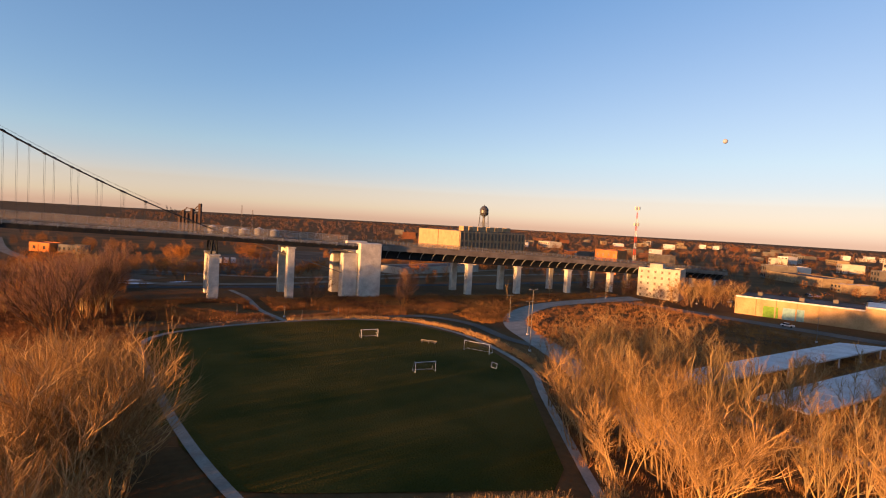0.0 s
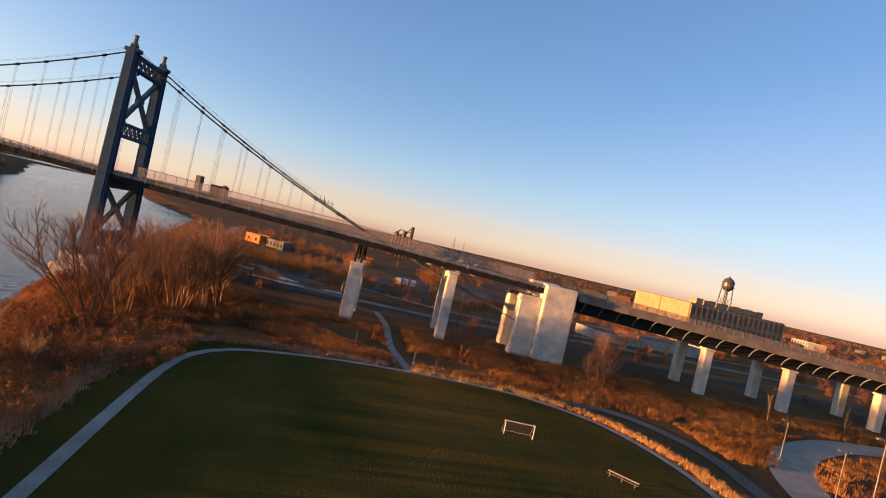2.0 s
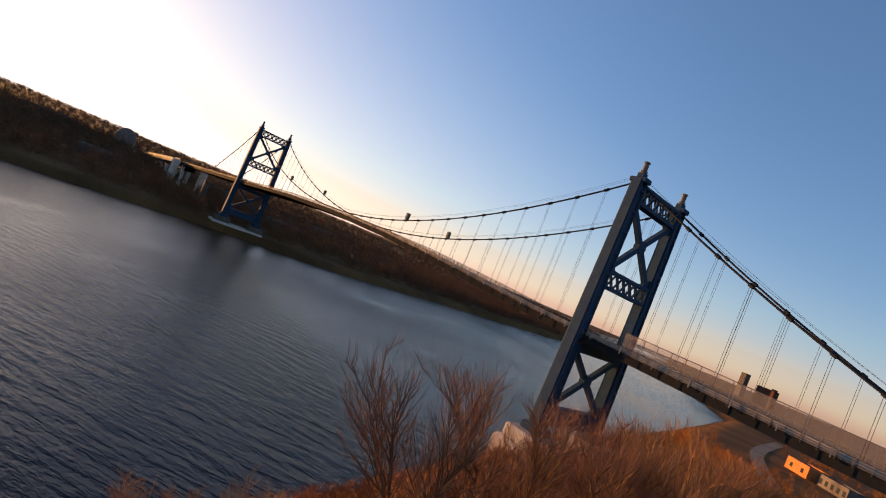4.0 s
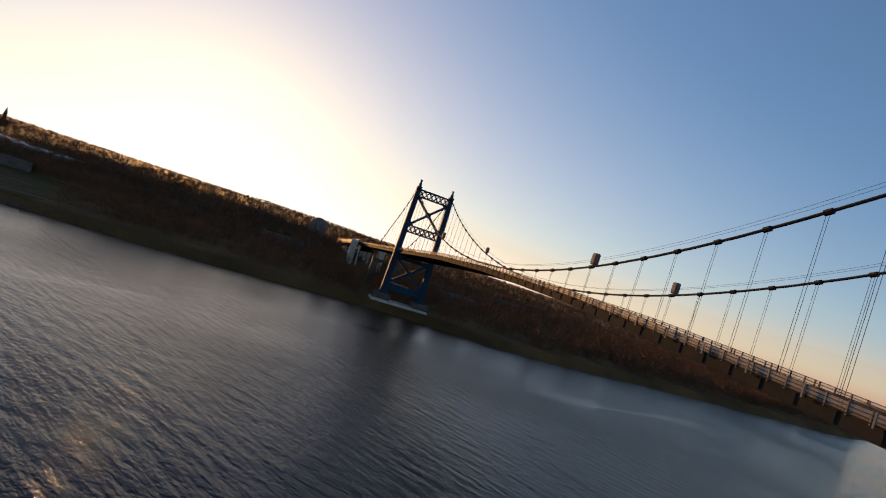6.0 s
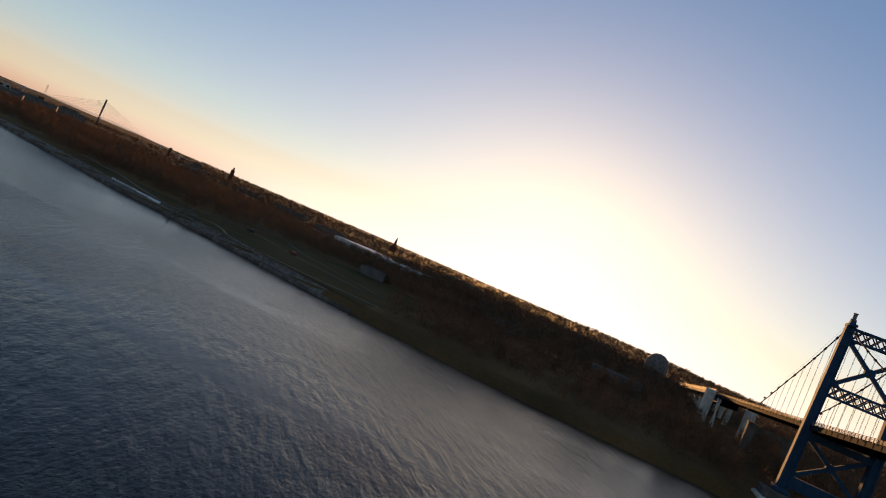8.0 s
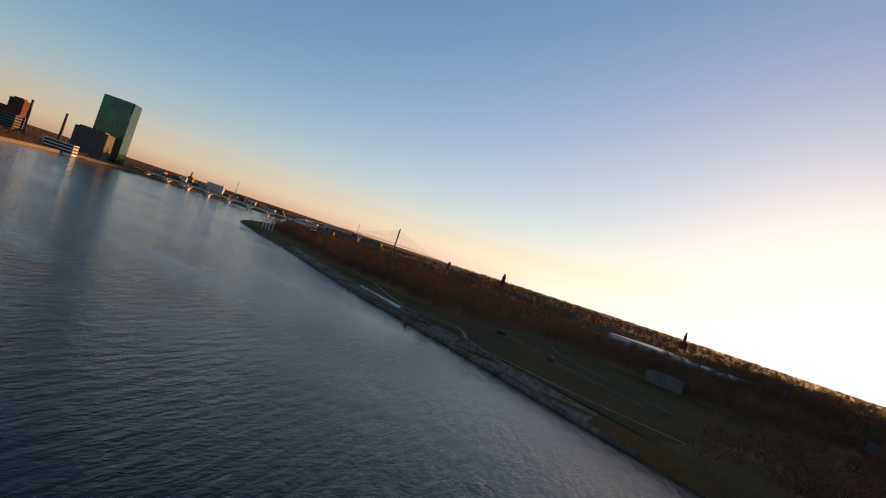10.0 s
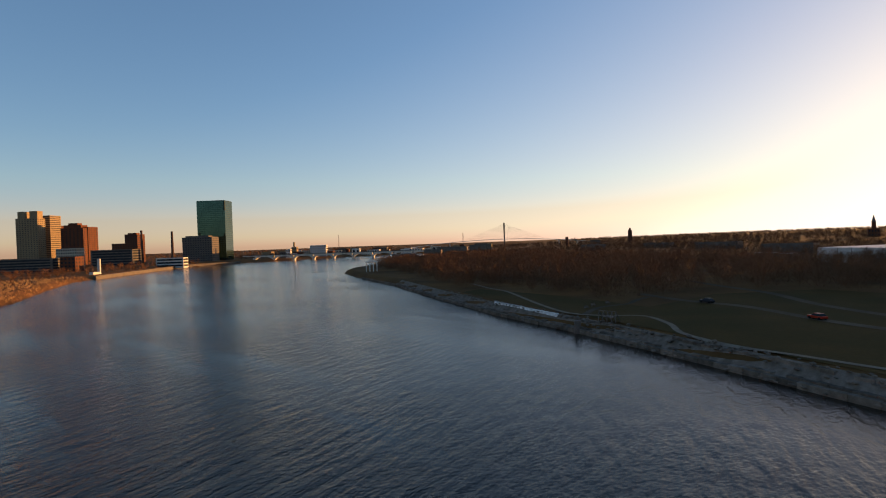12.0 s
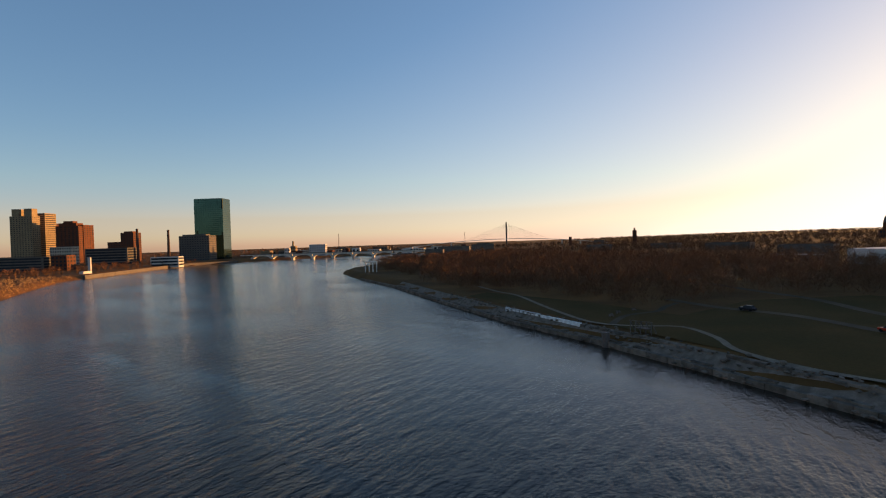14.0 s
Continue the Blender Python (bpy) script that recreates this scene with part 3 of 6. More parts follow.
for x, d in ((-117, -1),):
    t = thing("anchorage", "massive pale concrete cable anchorage with stepped blocks", "bridge anchorage", "anchorages")
    for s in (1, -1):
        bm = bmesh.new()
        box(bm, x, s * 8.0 - 2.6, 2, x + d * 8.8, s * 8.0 + 2.6, 25.6, 0.3)
        block = part("tall_block", bm, CONCRETE, t)
        bm = bmesh.new()
        box(bm, x - 0.25, s * 8.0 - 2.85, 24.3, x + d * 8.8 + 0.25, s * 8.0 + 2.85, 24.8)
        part("string_course", bm, CONCRETE, block)
        bm = bmesh.new()
        box(bm, x - d * 6, s * 6.6 - 2.2, 2, x, s * 6.6 + 2.2, 21.6, 0.3)
        low = part("low_block", bm, CONCRETE, t)
        bm = bmesh.new()
        box(bm, x - d * 6.3, s * 6.6 - 2.4, 20.2, x, s * 6.6 + 2.4, 20.7)
        part("string_course", bm, CONCRETE, low)
    bm = bmesh.new()
    box(bm, x + d * 0.6, -5.4, 2, x + d * 7.5, 5.4, 21.5, 0.2)
    part("infill_wall", bm, CONCRETE, t)

t = thing("anchorage", "slim pale concrete end pier of the far side span", "bridge anchorage", "anchorages")
for s in (1, -1):
    bm = bmesh.new()
    box(bm, 396, s * 11.2 - 2.2, 2, 403.5, s * 11.2 + 2.2, 24.6, 0.3)
    part("tall_block", bm, CONCRETE, t)
    for k in (0, 1):
        bm = bmesh.new()
        beam(bm, (372 + 9 * k, s * 8.6, 7), (386 - 9 * k, s * 8.6, 21.5), 0.7)
        part("raking_strut", bm, CONCRETE, t)

# ---- roads, paths and open ground ----
GRAVEL = material("pale_gravel", (0.17, 0.13, 0.095), 0.95, tint=(0.25, 0.20, 0.15), scale=0.15, fine=2.5, bump=0.2)
PARKPATH = material("park_path_gravel", (0.22, 0.18, 0.135), 0.95, tint=(0.165, 0.13, 0.10), scale=0.3, bump=0.1)
SNOW = material("old_snow", (0.80, 0.82, 0.86), 0.7, tint=(0.62, 0.63, 0.66), scale=0.5, bump=0.2)
DRY = material("dry_meadow", (0.18, 0.083, 0.028), 0.95, tint=(0.09, 0.043, 0.016), scale=0.06, fine=1.2, bump=0.6)
BALLAST = material("rail_ballast", (0.09, 0.075, 0.065), 0.95, scale=0.5, bump=0.4)
LOT = material("worn_parking_asphalt", (0.06, 0.044, 0.032), 0.9, tint=(0.12, 0.09, 0.062), scale=0.05, fine=0.8)
RIPRAP = material("grey_bank_stone", (0.11, 0.087, 0.067), 0.95, tint=(0.19, 0.15, 0.12), scale=0.6, bump=0.4, spread=0.3)
PALE_CONC = material("weathered_white_wall", (0.55, 0.55, 0.55), 0.85, tint=(0.35, 0.34, 0.33), scale=0.4, bump=0.1)

sheet("meadow", [(-150, 30), (-128, 40), (-118, 50), (-100, 43), (-84, 42), (-62, 46), (-50, 50), (-44, 62), (-42, 80), (-30, 76), (-24, 62), (-22, 40), (-14, 20), (-18, 8), (-60, 14), (-110, 13), (-150, 14)],
      0.05, DRY, "rough russet winter meadow between field and bridge", "meadow")
sheet("meadow", [(-152, 98), (-158, 74), (-168, 58), (-182, 47), (-205, 37), (-240, 36), (-240, 60), (-244, 100), (-250, 122), (-220, 170), (-190, 200), (-120, 200), (-112, 165), (-118, 140), (-134, 118)],
      0.05, DRY, "rough golden winter meadow with tall dry grass", "meadow")
sheet("meadow", [(-252, 17), (-225, 20), (-195, 25), (-172, 36), (-150, 44), (-150, 12), (-200, 10.5), (-252, 10.5)], 0.05, DRY, "rough tawny grass strip beside the viaduct", "meadow")
sheet("yard", [(-26, -70), (-48, -96), (-70, -150), (-90, -200), (-150, -260), (-190, -240), (-150, -160), (-112, -100), (-84, -68), (-60, -60)], 0.06, LOT, "dark worn asphalt yard beyond the bridge", "yard")
sheet("yard", [(-8, -52), (-22, -40), (-44, -40), (-54, -52), (-40, -66), (-20, -66)], 0.06, LOT, "dark worn asphalt yard near the river", "yard")
ribbon("yard_road", [(60, -330), (30, -200), (-6, -110), (-22, -72), (-44, -36), (-62, -30), (-100, -30), (-140, -44), (-190, -58), (-260, -68), (-420, -90)], 6, 0.12, GRAVEL, "pale gravel road beyond the bridge", "road")
ribbon("yard_road", [(-48, -84), (-70, -64), (-110, -52), (-160, -66), (-240, -100), (-380, -150)], 5, 0.13, GRAVEL, "pale gravel track beyond the bridge", "road")
ribbon("railway_bed", [(-20, -26), (-70, -20), (-130, -20), (-220, -26), (-420, -40)], 7, 0.10, BALLAST, "dark stone railway bed under the bridge", "railway")
for d in (-1.9, -0.5, 0.9, 2.3):
    ribbon("rail", [(-20, -26 + d), (-70, -20 + d), (-130, -20 + d), (-220, -26 + d), (-420, -40 + d)], 0.16, 0.28, STEEL, "worn steel rail", "rail")
ribbon("street", [(-236, 10), (-243, 40), (-250, 68), (-257, 95), (-264, 122), (-290, 200), (-330, 320)], 9, 0.12, ASPHALT, "asphalt street beside the warehouse", "street")
ribbon("wood_path", [(-134, 128), (-138.5, 140), (-140, 149), (-140.7, 159), (-141.2, 168), (-143, 190)], 2.6, 0.14, PAVING, "pale path through the young trees", "path")
for i, (x, y, r) in enumerate(((-10, -51, 4.5), (-17, -55, 3.5), (-22, -51, 3.6), (-35, -33.5, 3), (-42, -32, 3.2), (-40, -42, 2.4), (-58, -36, 2.5), (-24, -64, 2.6))):
    n = 14
    sheet("snow_patch", [(x + r * (1.5 + 0.5 * math.sin(3 * a + i)) * math.cos(a) * 1.1, y + r * 0.5 * (1 + 0.4 * math.sin(2 * a + i)) * math.sin(a)) for a in (2 * math.pi * k / n for k in range(n))],
          0.16, SNOW, "thin patch of old melting snow", "snow")
# far bank
sheet("lawn", [(225, 150), (229.5, 200), (233, 230), (236, 260), (237, 300), (243, 345), (256, 352), (264, 300), (262, 262), (300, 268), (330, 250), (330, 150)], 0.06, LAWN, "dark green riverside park lawn", "lawn")
ribbon("river_path", [(268, 380), (261, 352), (258.1, 332.9), (243.8, 294.3), (235.8, 267.6), (239.9, 256.7), (247.1, 249.7), (241.7, 236.7), (234.2, 227.4), (230.7, 216.4), (230.2, 208.3), (231.2, 200.9), (233, 180), (240, 150)], 1.5, 0.14, PARKPATH, "pale winding riverside path", "path")
ribbon("park_road", [(286, 287), (281.1, 264.8), (280.9, 243.5), (273.5, 222.4), (270.5, 211.2), (264, 170)], 3.2, 0.14, LOT, "worn park road", "road")
ribbon("park_road", [(335, 310), (322, 282), (312, 256), (295.4, 230.6), (284, 200), (272, 160)], 3.0, 0.14, LOT, "worn park road", "road")
ribbon("park_drive", [(237.5, 262), (242, 265.3), (251.5, 270.5), (263.1, 271), (271.6, 275.6), (281, 279)], 1.9, 0.15, LOT, "short park drive beside the path", "path")

ribbon("stone_terrace", [(along(FAR_BANK, y) + 1.9, y) for y in (165, 185, 205, 225, 245, 265, 285, 305, 330, 360, 400, 440)], 3.6, 0.12, RIPRAP, "grey broken-stone terrace above the river wall", "terrace", 2.0)
# stepped river wall of the far side, with broken stone on its terrace
rng = random.Random(7)
stones = thing("river_wall", "low grey stepped river wall with broken stones", "river wall")
def bank(y, off):
    return along(FAR_BANK, y) + off
def wall_run(name, off, z0, z1, width, step, mat, y_from, y_to, gap=0.0):
    y = y_from
    while y < y_to:
        e = y + step * rng.uniform(0.8, 1.2)
        j, drop = rng.uniform(-0.12, 0.12), rng.uniform(0, 0.25)
        if rng.random() >= gap:
            bm = bmesh.new()
            beam(bm, (bank(y, off) + j, y, (z0 + z1 - drop) / 2), (bank(e, off) + j, e - 0.08, (z0 + z1 - drop) / 2 + rng.uniform(-0.05, 0.05)), width, z1 - z0 - drop)
            part(name, bm, mat, stones)
        y = e
wall_run("wall_block", -0.4, -1.5, 1.25, 1.1, 3.6, RIPRAP, 150, 520)
wall_run("terrace_slab", 0.95, 0.9, 1.55, 1.7, 2.2, RIPRAP, 172, 440, 0.25)
wall_run("upper_wall_block", 3.1, 1.6, 3.3, 0.8, 2.6, RIPRAP, 172, 268, 0.25)
for i in range(290):
    y = 184 + (360 - 184) * (i + rng.random() * 0.8) / 290
    x = bank(y, rng.uniform(1.4, 4.2) if rng.random() < 0.8 else rng.uniform(-1.8, -0.8))
    bm = bmesh.new()
    s = rng.uniform(0.18, 0.5)
    bmesh.ops.create_icosphere(bm, subdivisions=1, radius=s, matrix=Matrix.Translation((x, y, max(0.1, ground_at(x, y)) + 0.25 + s * 0.3)) @ Matrix.Diagonal((1, 1.4, 0.6, 1)))
    for v in bm.verts:
        v.co += Vector((rng.uniform(-1, 1), rng.uniform(-1, 1), rng.uniform(-1, 1))) * 0.2 * s
    part("stone", bm, RIPRAP, stones)
for name, x0, y0, x1, y1, h, lab in (("painted_river_wall", 235.2, 306, 234.2, 287, 2.4, "grey river wall with faded pale lettering shapes"), ("painted_river_wall", 234.1, 286.2, 233.2, 268.5, 2.2, "long whitewashed river wall panel")):
    w = thing(name, lab, "wall", "river walls")
    bm = bmesh.new()
    beam(bm, (x0, y0, 1.3 + h / 2), (x1, y1, 1.3 + h / 2), 0.6, h)
    part("wall_body", bm, WHITE if "whitewashed" in lab else PALE_CONC, w)
    n = 9
    for i in range(n):
        k0, k1 = (i + 0.15) / n, (i + 0.8) / n
        bm = bmesh.new()
        beam(bm, (x0 + (x1 - x0) * k0 - 0.33, y0 + (y1 - y0) * k0, 1.4 + h / 2), (x0 + (x1 - x0) * k1 - 0.33, y0 + (y1 - y0) * k1, 1.4 + h / 2), 0.06, h * (0.55 + 0.25 * rng.random()))
        part("painted_bar", bm, WHITE, w)

# long shelter roofs among the young trees
ROOF = material("pale_sheet_roof", (0.50, 0.49, 0.50), 0.45, 0.2, tint=(0.38, 0.36, 0.36), scale=0.2, fine=1.0)
def shelter(corners, z, posts):
    t = thing("long_shelter", "long open shelter with a flat pale sheet roof on posts", "shelter", "shelters")
    bm = bmesh.new()
    f = bm.faces.new([bm.verts.new((x, y, z)) for x, y in corners])
    g = bmesh.ops.extrude_face_region(bm, geom=[f])["geom"]
    bmesh.ops.translate(bm, verts=[v for v in g if isinstance(v, bmesh.types.BMVert)], vec=(0, 0, 0.35))
    bmesh.ops.recalc_face_normals(bm, faces=bm.faces[:])
    part("roof", bm, ROOF, t)
    (ax, ay), (bx, by), (cx, cy), (dx, dy) = corners
    for i in range(posts):
        k = (i + 0.5) / posts
        for px, py in ((ax + (bx - ax) * k, ay + (by - ay) * k), (dx + (cx - dx) * k, dy + (cy - dy) * k)):
            bm = bmesh.new()
            g = ground_at(px, py)
            beam(bm, (px, py, g - 0.3), (px, py, z), 0.28)
            part("post", bm, PALE_CONC, t)
    n = 12
    for i in range(1, n):
        k = i / n
        bm = bmesh.new()
        beam(bm, (ax + (bx - ax) * k, ay + (by - ay) * k, z + 0.37), (dx + (cx - dx) * k, dy + (cy - dy) * k, z + 0.37), 0.12, 0.08)
        part("roof_seam", bm, ROOF, t)


shelter([(-141.7, 128.5), (-229, 121), (-238, 130), (-145.2, 136.4)], 6.0, 7)
shelter([(-146.6, 145), (-212, 140.6), (-214, 151), (-147.8, 154.8)], 6.0, 6)

# ---- trees and brush ----
BARK = material("pale_brown_bark", (0.46, 0.29, 0.13), 0.9, tint=(0.32, 0.195, 0.085), scale=0.8, spread=0.2)
TWIGS = material("russet_twigs", (0.32, 0.178, 0.066), 0.85, tint=(0.20, 0.11, 0.042), scale=0.15, spread=0.22)
WOODS = material("winter_wood_twigs", (0.17, 0.085, 0.045), 0.95, tint=(0.11, 0.058, 0.033), scale=0.02, fine=0.4)
BRUSH = material("rust_brown_brush", (0.36, 0.15, 0.05), 0.95, tint=(0.11, 0.052, 0.028), scale=0.11, fine=0.8)
REED = material("golden_dry_reed", (0.52, 0.32, 0.13), 0.9, tint=(0.38, 0.21, 0.085), scale=0.15, fine=1.5)

SCRUB = material("brown_scrub_twigs", (0.26, 0.115, 0.038), 0.95, tint=(0.13, 0.06, 0.025), scale=0.03, fine=0.5)
TAWNY = material("tawny_meadow_grass", (0.34, 0.155, 0.048), 0.95, tint=(0.17, 0.08, 0.03), scale=0.07, fine=0.6)
FARWOOD = material("distant_bare_twigs", (0.115, 0.066, 0.038), 0.95, tint=(0.08, 0.046, 0.028), scale=0.01, fine=0.2)
BLUSH = material("faded_pinkish_grass", (0.48, 0.27, 0.16), 0.9, tint=(0.34, 0.17, 0.09), scale=0.2, fine=1.5)


def mesh_of(name, verts, faces, mat):
    me = bpy.data.meshes.new(name)
    me.from_pydata(verts, [], faces)
    me.materials.append(mat)
    return me


def bare_tree(seed, h, stems, lean, twigs, open_out=1.0, bark=None, twig=None, fine=1.0, girth=1.0, limbs=1.0):
    """The trunk-and-limb mesh and the twig mesh of one leafless tree, h high."""
    r = random.Random(seed)
    bars, tips = [], []

    def grow(p, d, length, rad, level):
        n = (4, 3, 2)[level]
        pts = [p]
        for i in range(n):
            d = (d + Vector((r.uniform(-1, 1), r.uniform(-1, 1), r.uniform(-0.3, 0.8))) * (0.12, 0.26, 0.36)[level]).normalized()
            q = p + d * length / n
            bars.append((p, q, rad * (1 - 0.75 * i / n), rad * (1 - 0.75 * (i + 1) / n)))
            p = q
            pts.append(p)
        if level == 2:
            tips.append((pts, d, length))
            return
        kids = max(2, round((r.randint(10, 14), r.randint(5, 8))[level] * limbs))
        for k in range(kids):
            f = (0.3 + 0.7 * (k + r.random()) / kids) if level == 0 else (0.15 + 0.85 * (k + r.random()) / kids)
            s = min(int(f * n), n - 1)
            at = pts[s].lerp(pts[s + 1], min(1, f * n - s))
            a = r.uniform(0, 2 * math.pi)
            out = Vector((math.cos(a), math.sin(a), 0))
            way = (d * 0.75 + out * r.uniform(0.45, 1.0) * open_out + Vector((0, 0, 0.2))).normalized()
            grow(at, way, length * r.uniform(0.36, 0.6) * (1.2 - 0.6 * f), rad * (0.42 if level == 0 else 0.5), level + 1)

    for s in range(stems):
        a = 2 * math.pi * (s + r.random() * 0.7) / stems
        tilt = lean * r.uniform(0.5, 1.2) if stems > 1 else lean * 0.2
        grow(Vector((math.cos(a) * 0.2 * stems, math.sin(a) * 0.2 * stems, -0.4)), Vector((math.cos(a) * tilt, math.sin(a) * tilt, 1)).normalized(), h * r.uniform(0.72, 0.92), 0.014 * girth * h / (1 + 0.22 * stems), 0)
    verts, faces = [], []
    for p, q, ra, rb in bars:
        d = (q - p).normalized()
        side = d.cross(Vector((0.3, 0.9, 0.2))).normalized()
        up = side.cross(d)
        b = len(verts)
        for c, rr in ((p, max(ra, 0.030 * fine)), (q, max(rb, 0.018 * fine))):
            for k in range(3):
                verts.append(tuple(c + (side * math.cos(2.094 * k) + up * math.sin(2.094 * k)) * rr))
        for k in range(3):
            faces.append((b + k, b + (k + 1) % 3, b + 3 + (k + 1) % 3, b + 3 + k))
    trunk = mesh_of("trunk", verts, faces, bark or BARK)
    verts, faces = [], []
    per = max(3, round(twigs / max(1, len(tips))))
    for pts, d, length in tips:
        for k in range(per):
            i = r.randint(0, len(pts) - 2)
            at = pts[i].lerp(pts[i + 1], r.random())
            way = (d + Vector((r.uniform(-1, 1), r.uniform(-1, 1), r.uniform(-0.4, 0.9))) * 0.6 * open_out).normalized()
            ln = length * r.uniform(0.7, 1.6) * min(1, fine + 0.1)
            side = way.cross(Vector((r.uniform(-1, 1), r.uniform(-1, 1), r.uniform(-1, 1)))).normalized() * r.uniform(0.008, 0.016) * fine
            b = len(verts)
            verts += [tuple(at - side), tuple(at + side), tuple(at + way * ln)]
            faces.append((b, b + 1, b + 2))
    return trunk, mesh_of("crown", verts, faces, twig or TWIGS)


def tree_kind(label, seed, h, stems, lean, twigs, group, open_out=1.0, bark=None, twig=None, fine=1.0, girth=1.0, limbs=1.0):
    t = thing("bare_tree", label, "tree", group)
    for name, me in zip(("trunk", "crown"), bare_tree(seed, h, stems, lean, twigs, open_out, bark, twig, fine, girth, limbs)):
        ob = new(name, me)
        ob.parent = t
    return t


DARKBARK = material("dark_brown_bark", (0.13, 0.075, 0.038), 0.9, tint=(0.09, 0.05, 0.028), scale=0.8, spread=0.2)
PLUM = material("plum_brown_twigs", (0.26, 0.145, 0.095), 0.9, tint=(0.18, 0.10, 0.066), scale=0.2, spread=0.2)
YOUNGBARK = material("young_poplar_bark", (0.31, 0.215, 0.105), 0.9, tint=(0.21, 0.145, 0.07), scale=0.8, spread=0.25)
WHIPS = material("straw_brown_whips", (0.235, 0.152, 0.06), 0.88, tint=(0.15, 0.096, 0.038), scale=0.15, spread=0.25)
RUST = material("rust_orange_twigs", (0.50, 0.19, 0.035), 0.9, tint=(0.36, 0.13, 0.028), scale=0.2, spread=0.2)
POPLAR = "slender leafless poplar with pale upright branches"
BROAD = "leafless tree with a dark trunk and spreading limbs"
SHRUBBY = "leafless many-stemmed tree with russet twigs"
KINDS = [("slim", tree_kind(POPLAR, 11, 15, 1, 0.05, 420, "young poplars", 0.6, YOUNGBARK, WHIPS, 0.8, 1.15, 0.75)), ("slim", tree_kind(POPLAR, 12, 15, 2, 0.14, 520, "young poplars", 0.6, YOUNGBARK, WHIPS, 0.8, 1.15, 0.7)),
         ("slim", tree_kind(POPLAR, 13, 15, 3, 0.2, 640, "young poplars", 0.65, YOUNGBARK, WHIPS, 0.8, 1.15, 0.65)), ("wide", tree_kind(SHRUBBY, 21, 14, 4, 0.34, 2000, "riverside trees")),
         ("wide", tree_kind(SHRUBBY, 22, 14, 3, 0.28, 1700, "riverside trees")), ("wide", tree_kind(SHRUBBY, 23, 14, 5, 0.42, 2300, "riverside trees")),
         ("broad", tree_kind(BROAD, 31, 15, 3, 0.30, 3600, "riverside trees", 0.8, DARKBARK, PLUM, 0.9, 1.5)), ("broad", tree_kind(BROAD, 34, 15, 4, 0.32, 3800, "riverside trees", 0.8, DARKBARK, PLUM, 0.9, 1.6)),
         ("round", tree_kind("round leafless willow with dense rust-orange twigs", 41, 14, 5, 0.5, 3800, "rust-orange willows", 1.0, DARKBARK, RUST, 0.8))]
used = set()


def plant(kind, x, y, h, r, lean=0):
    pick = r.choice([i for i, (k, _) in enumerate(KINDS) if k == kind])
    ob = KINDS[pick][1]
    m = pose(x, y, ground_at(x, y) - 0.1, r.uniform(-3, 3), r.uniform(-3, 3), r.uniform(0, 360))
    if lean:
        m = Matrix.Translation(m.translation) @ Matrix.Rotation(radians(lean), 4, (-0.64, 0.77, 0)) @ Matrix.Translation(-m.translation) @ m
    s = h / (14 if kind in ("wide", "round") else 15)
    if pick in used:
        ob = copy_thing(ob, m)
    else:
        used.add(pick)
        ob.matrix_basis = m
    ob.scale = (s * r.uniform(0.9, 1.15), s * r.uniform(0.9, 1.15), s)


r = random.Random(4)
# thicket between the field and the river
for i in range(40):
    y = 103 + 50 * (i + r.random()) / 40
    n = along(NEAR_BANK, y)
    x = r.uniform(along([(100, -37), (120, -40), (140, -42), (152, -43)], y), n - 3)
    plant("wide", x, y, r.uniform(9.5, 14.5) if y > 112 else r.uniform(6, 9), r)
for i in range(30):
    y = r.uniform(120, 158)
    plant("wide", r.uniform(min(-42, along(NEAR_BANK, y) - 6), along(NEAR_BANK, y) - 2.5), y, r.uniform(10, 14.5), r)
for i in range(12):
    y = 72 + 30 * (i + r.random()) / 12
    plant("wide", along(NEAR_BANK, y) - r.uniform(3, 16), y, r.uniform(3.2, 5.5), r)
for x, y, h in ((-45, 136.5, 17), (-44.5, 140, 18), (-42.5, 134, 16), (-45.5, 145, 17), (-42.5, 139, 17), (-41, 128, 14.5), (-42, 131, 14), (-43, 148, 16.5)):
    plant("wide", x, y, h, r)
# trees on the shore beside the tower
for x, y, h, kind in ((-30.2, 61, 18.5, "broad"), (-29, 48.5, 18.5, "broad"), (-25, 41, 11, "broad"), (-27, 31, 16, "broad"), (-35, 25, 17, "slim"), (-32, 27, 17, "slim"), (-37, 29, 15, "slim"), (-34, 33, 15, "broad"),
                      (-24, 24, 12, "broad"), (-15, 27, 9, "wide"), (-17, 20, 10, "round"), (-12, 17, 7, "round"), (-39, 27, 13, "slim")):
    plant(kind, x, y, h, r, 9 if y > 45 else 6)
for x, y, h, kind in ((-36, 27, 19, "broad"), (-33.5, 36, 18, "broad"), (-32, 20, 18, "slim"), (-31, 24.5, 18, "slim"), (-34, 14, 16, "broad"), (-29, 15, 17, "wide"), (-26, 10, 15, "round"), (-37, 20, 15, "wide")):
    plant(kind, x, y, h, r, 4)
# thicket past the tower, below the side span
for x, y, h in ((-16, -20, 16), (-12, -28, 15.5), (-21, -24, 14), (-58, -106, 13), (-62, -112, 14), (-99, -122, 12), (-95, -128, 13), (-105, -118, 11)):
    plant("round", x, y, h, r)
for i in range(13):
    plant("round" if i % 3 else "wide", r.uniform(-34, -6), r.uniform(-34, -8), r.uniform(8, 12.5), r)
for x, y, h in ((-58, -33, 9), (-64, -41, 10), (-97, -42, 11), (-104, -36, 9), (-112, -45, 10), (-129, -38, 10), (-146, -50, 9), (-170, -48, 10), (-120, -60, 9), (-52, -58, 8)):
    plant("round", x, y, h, r)
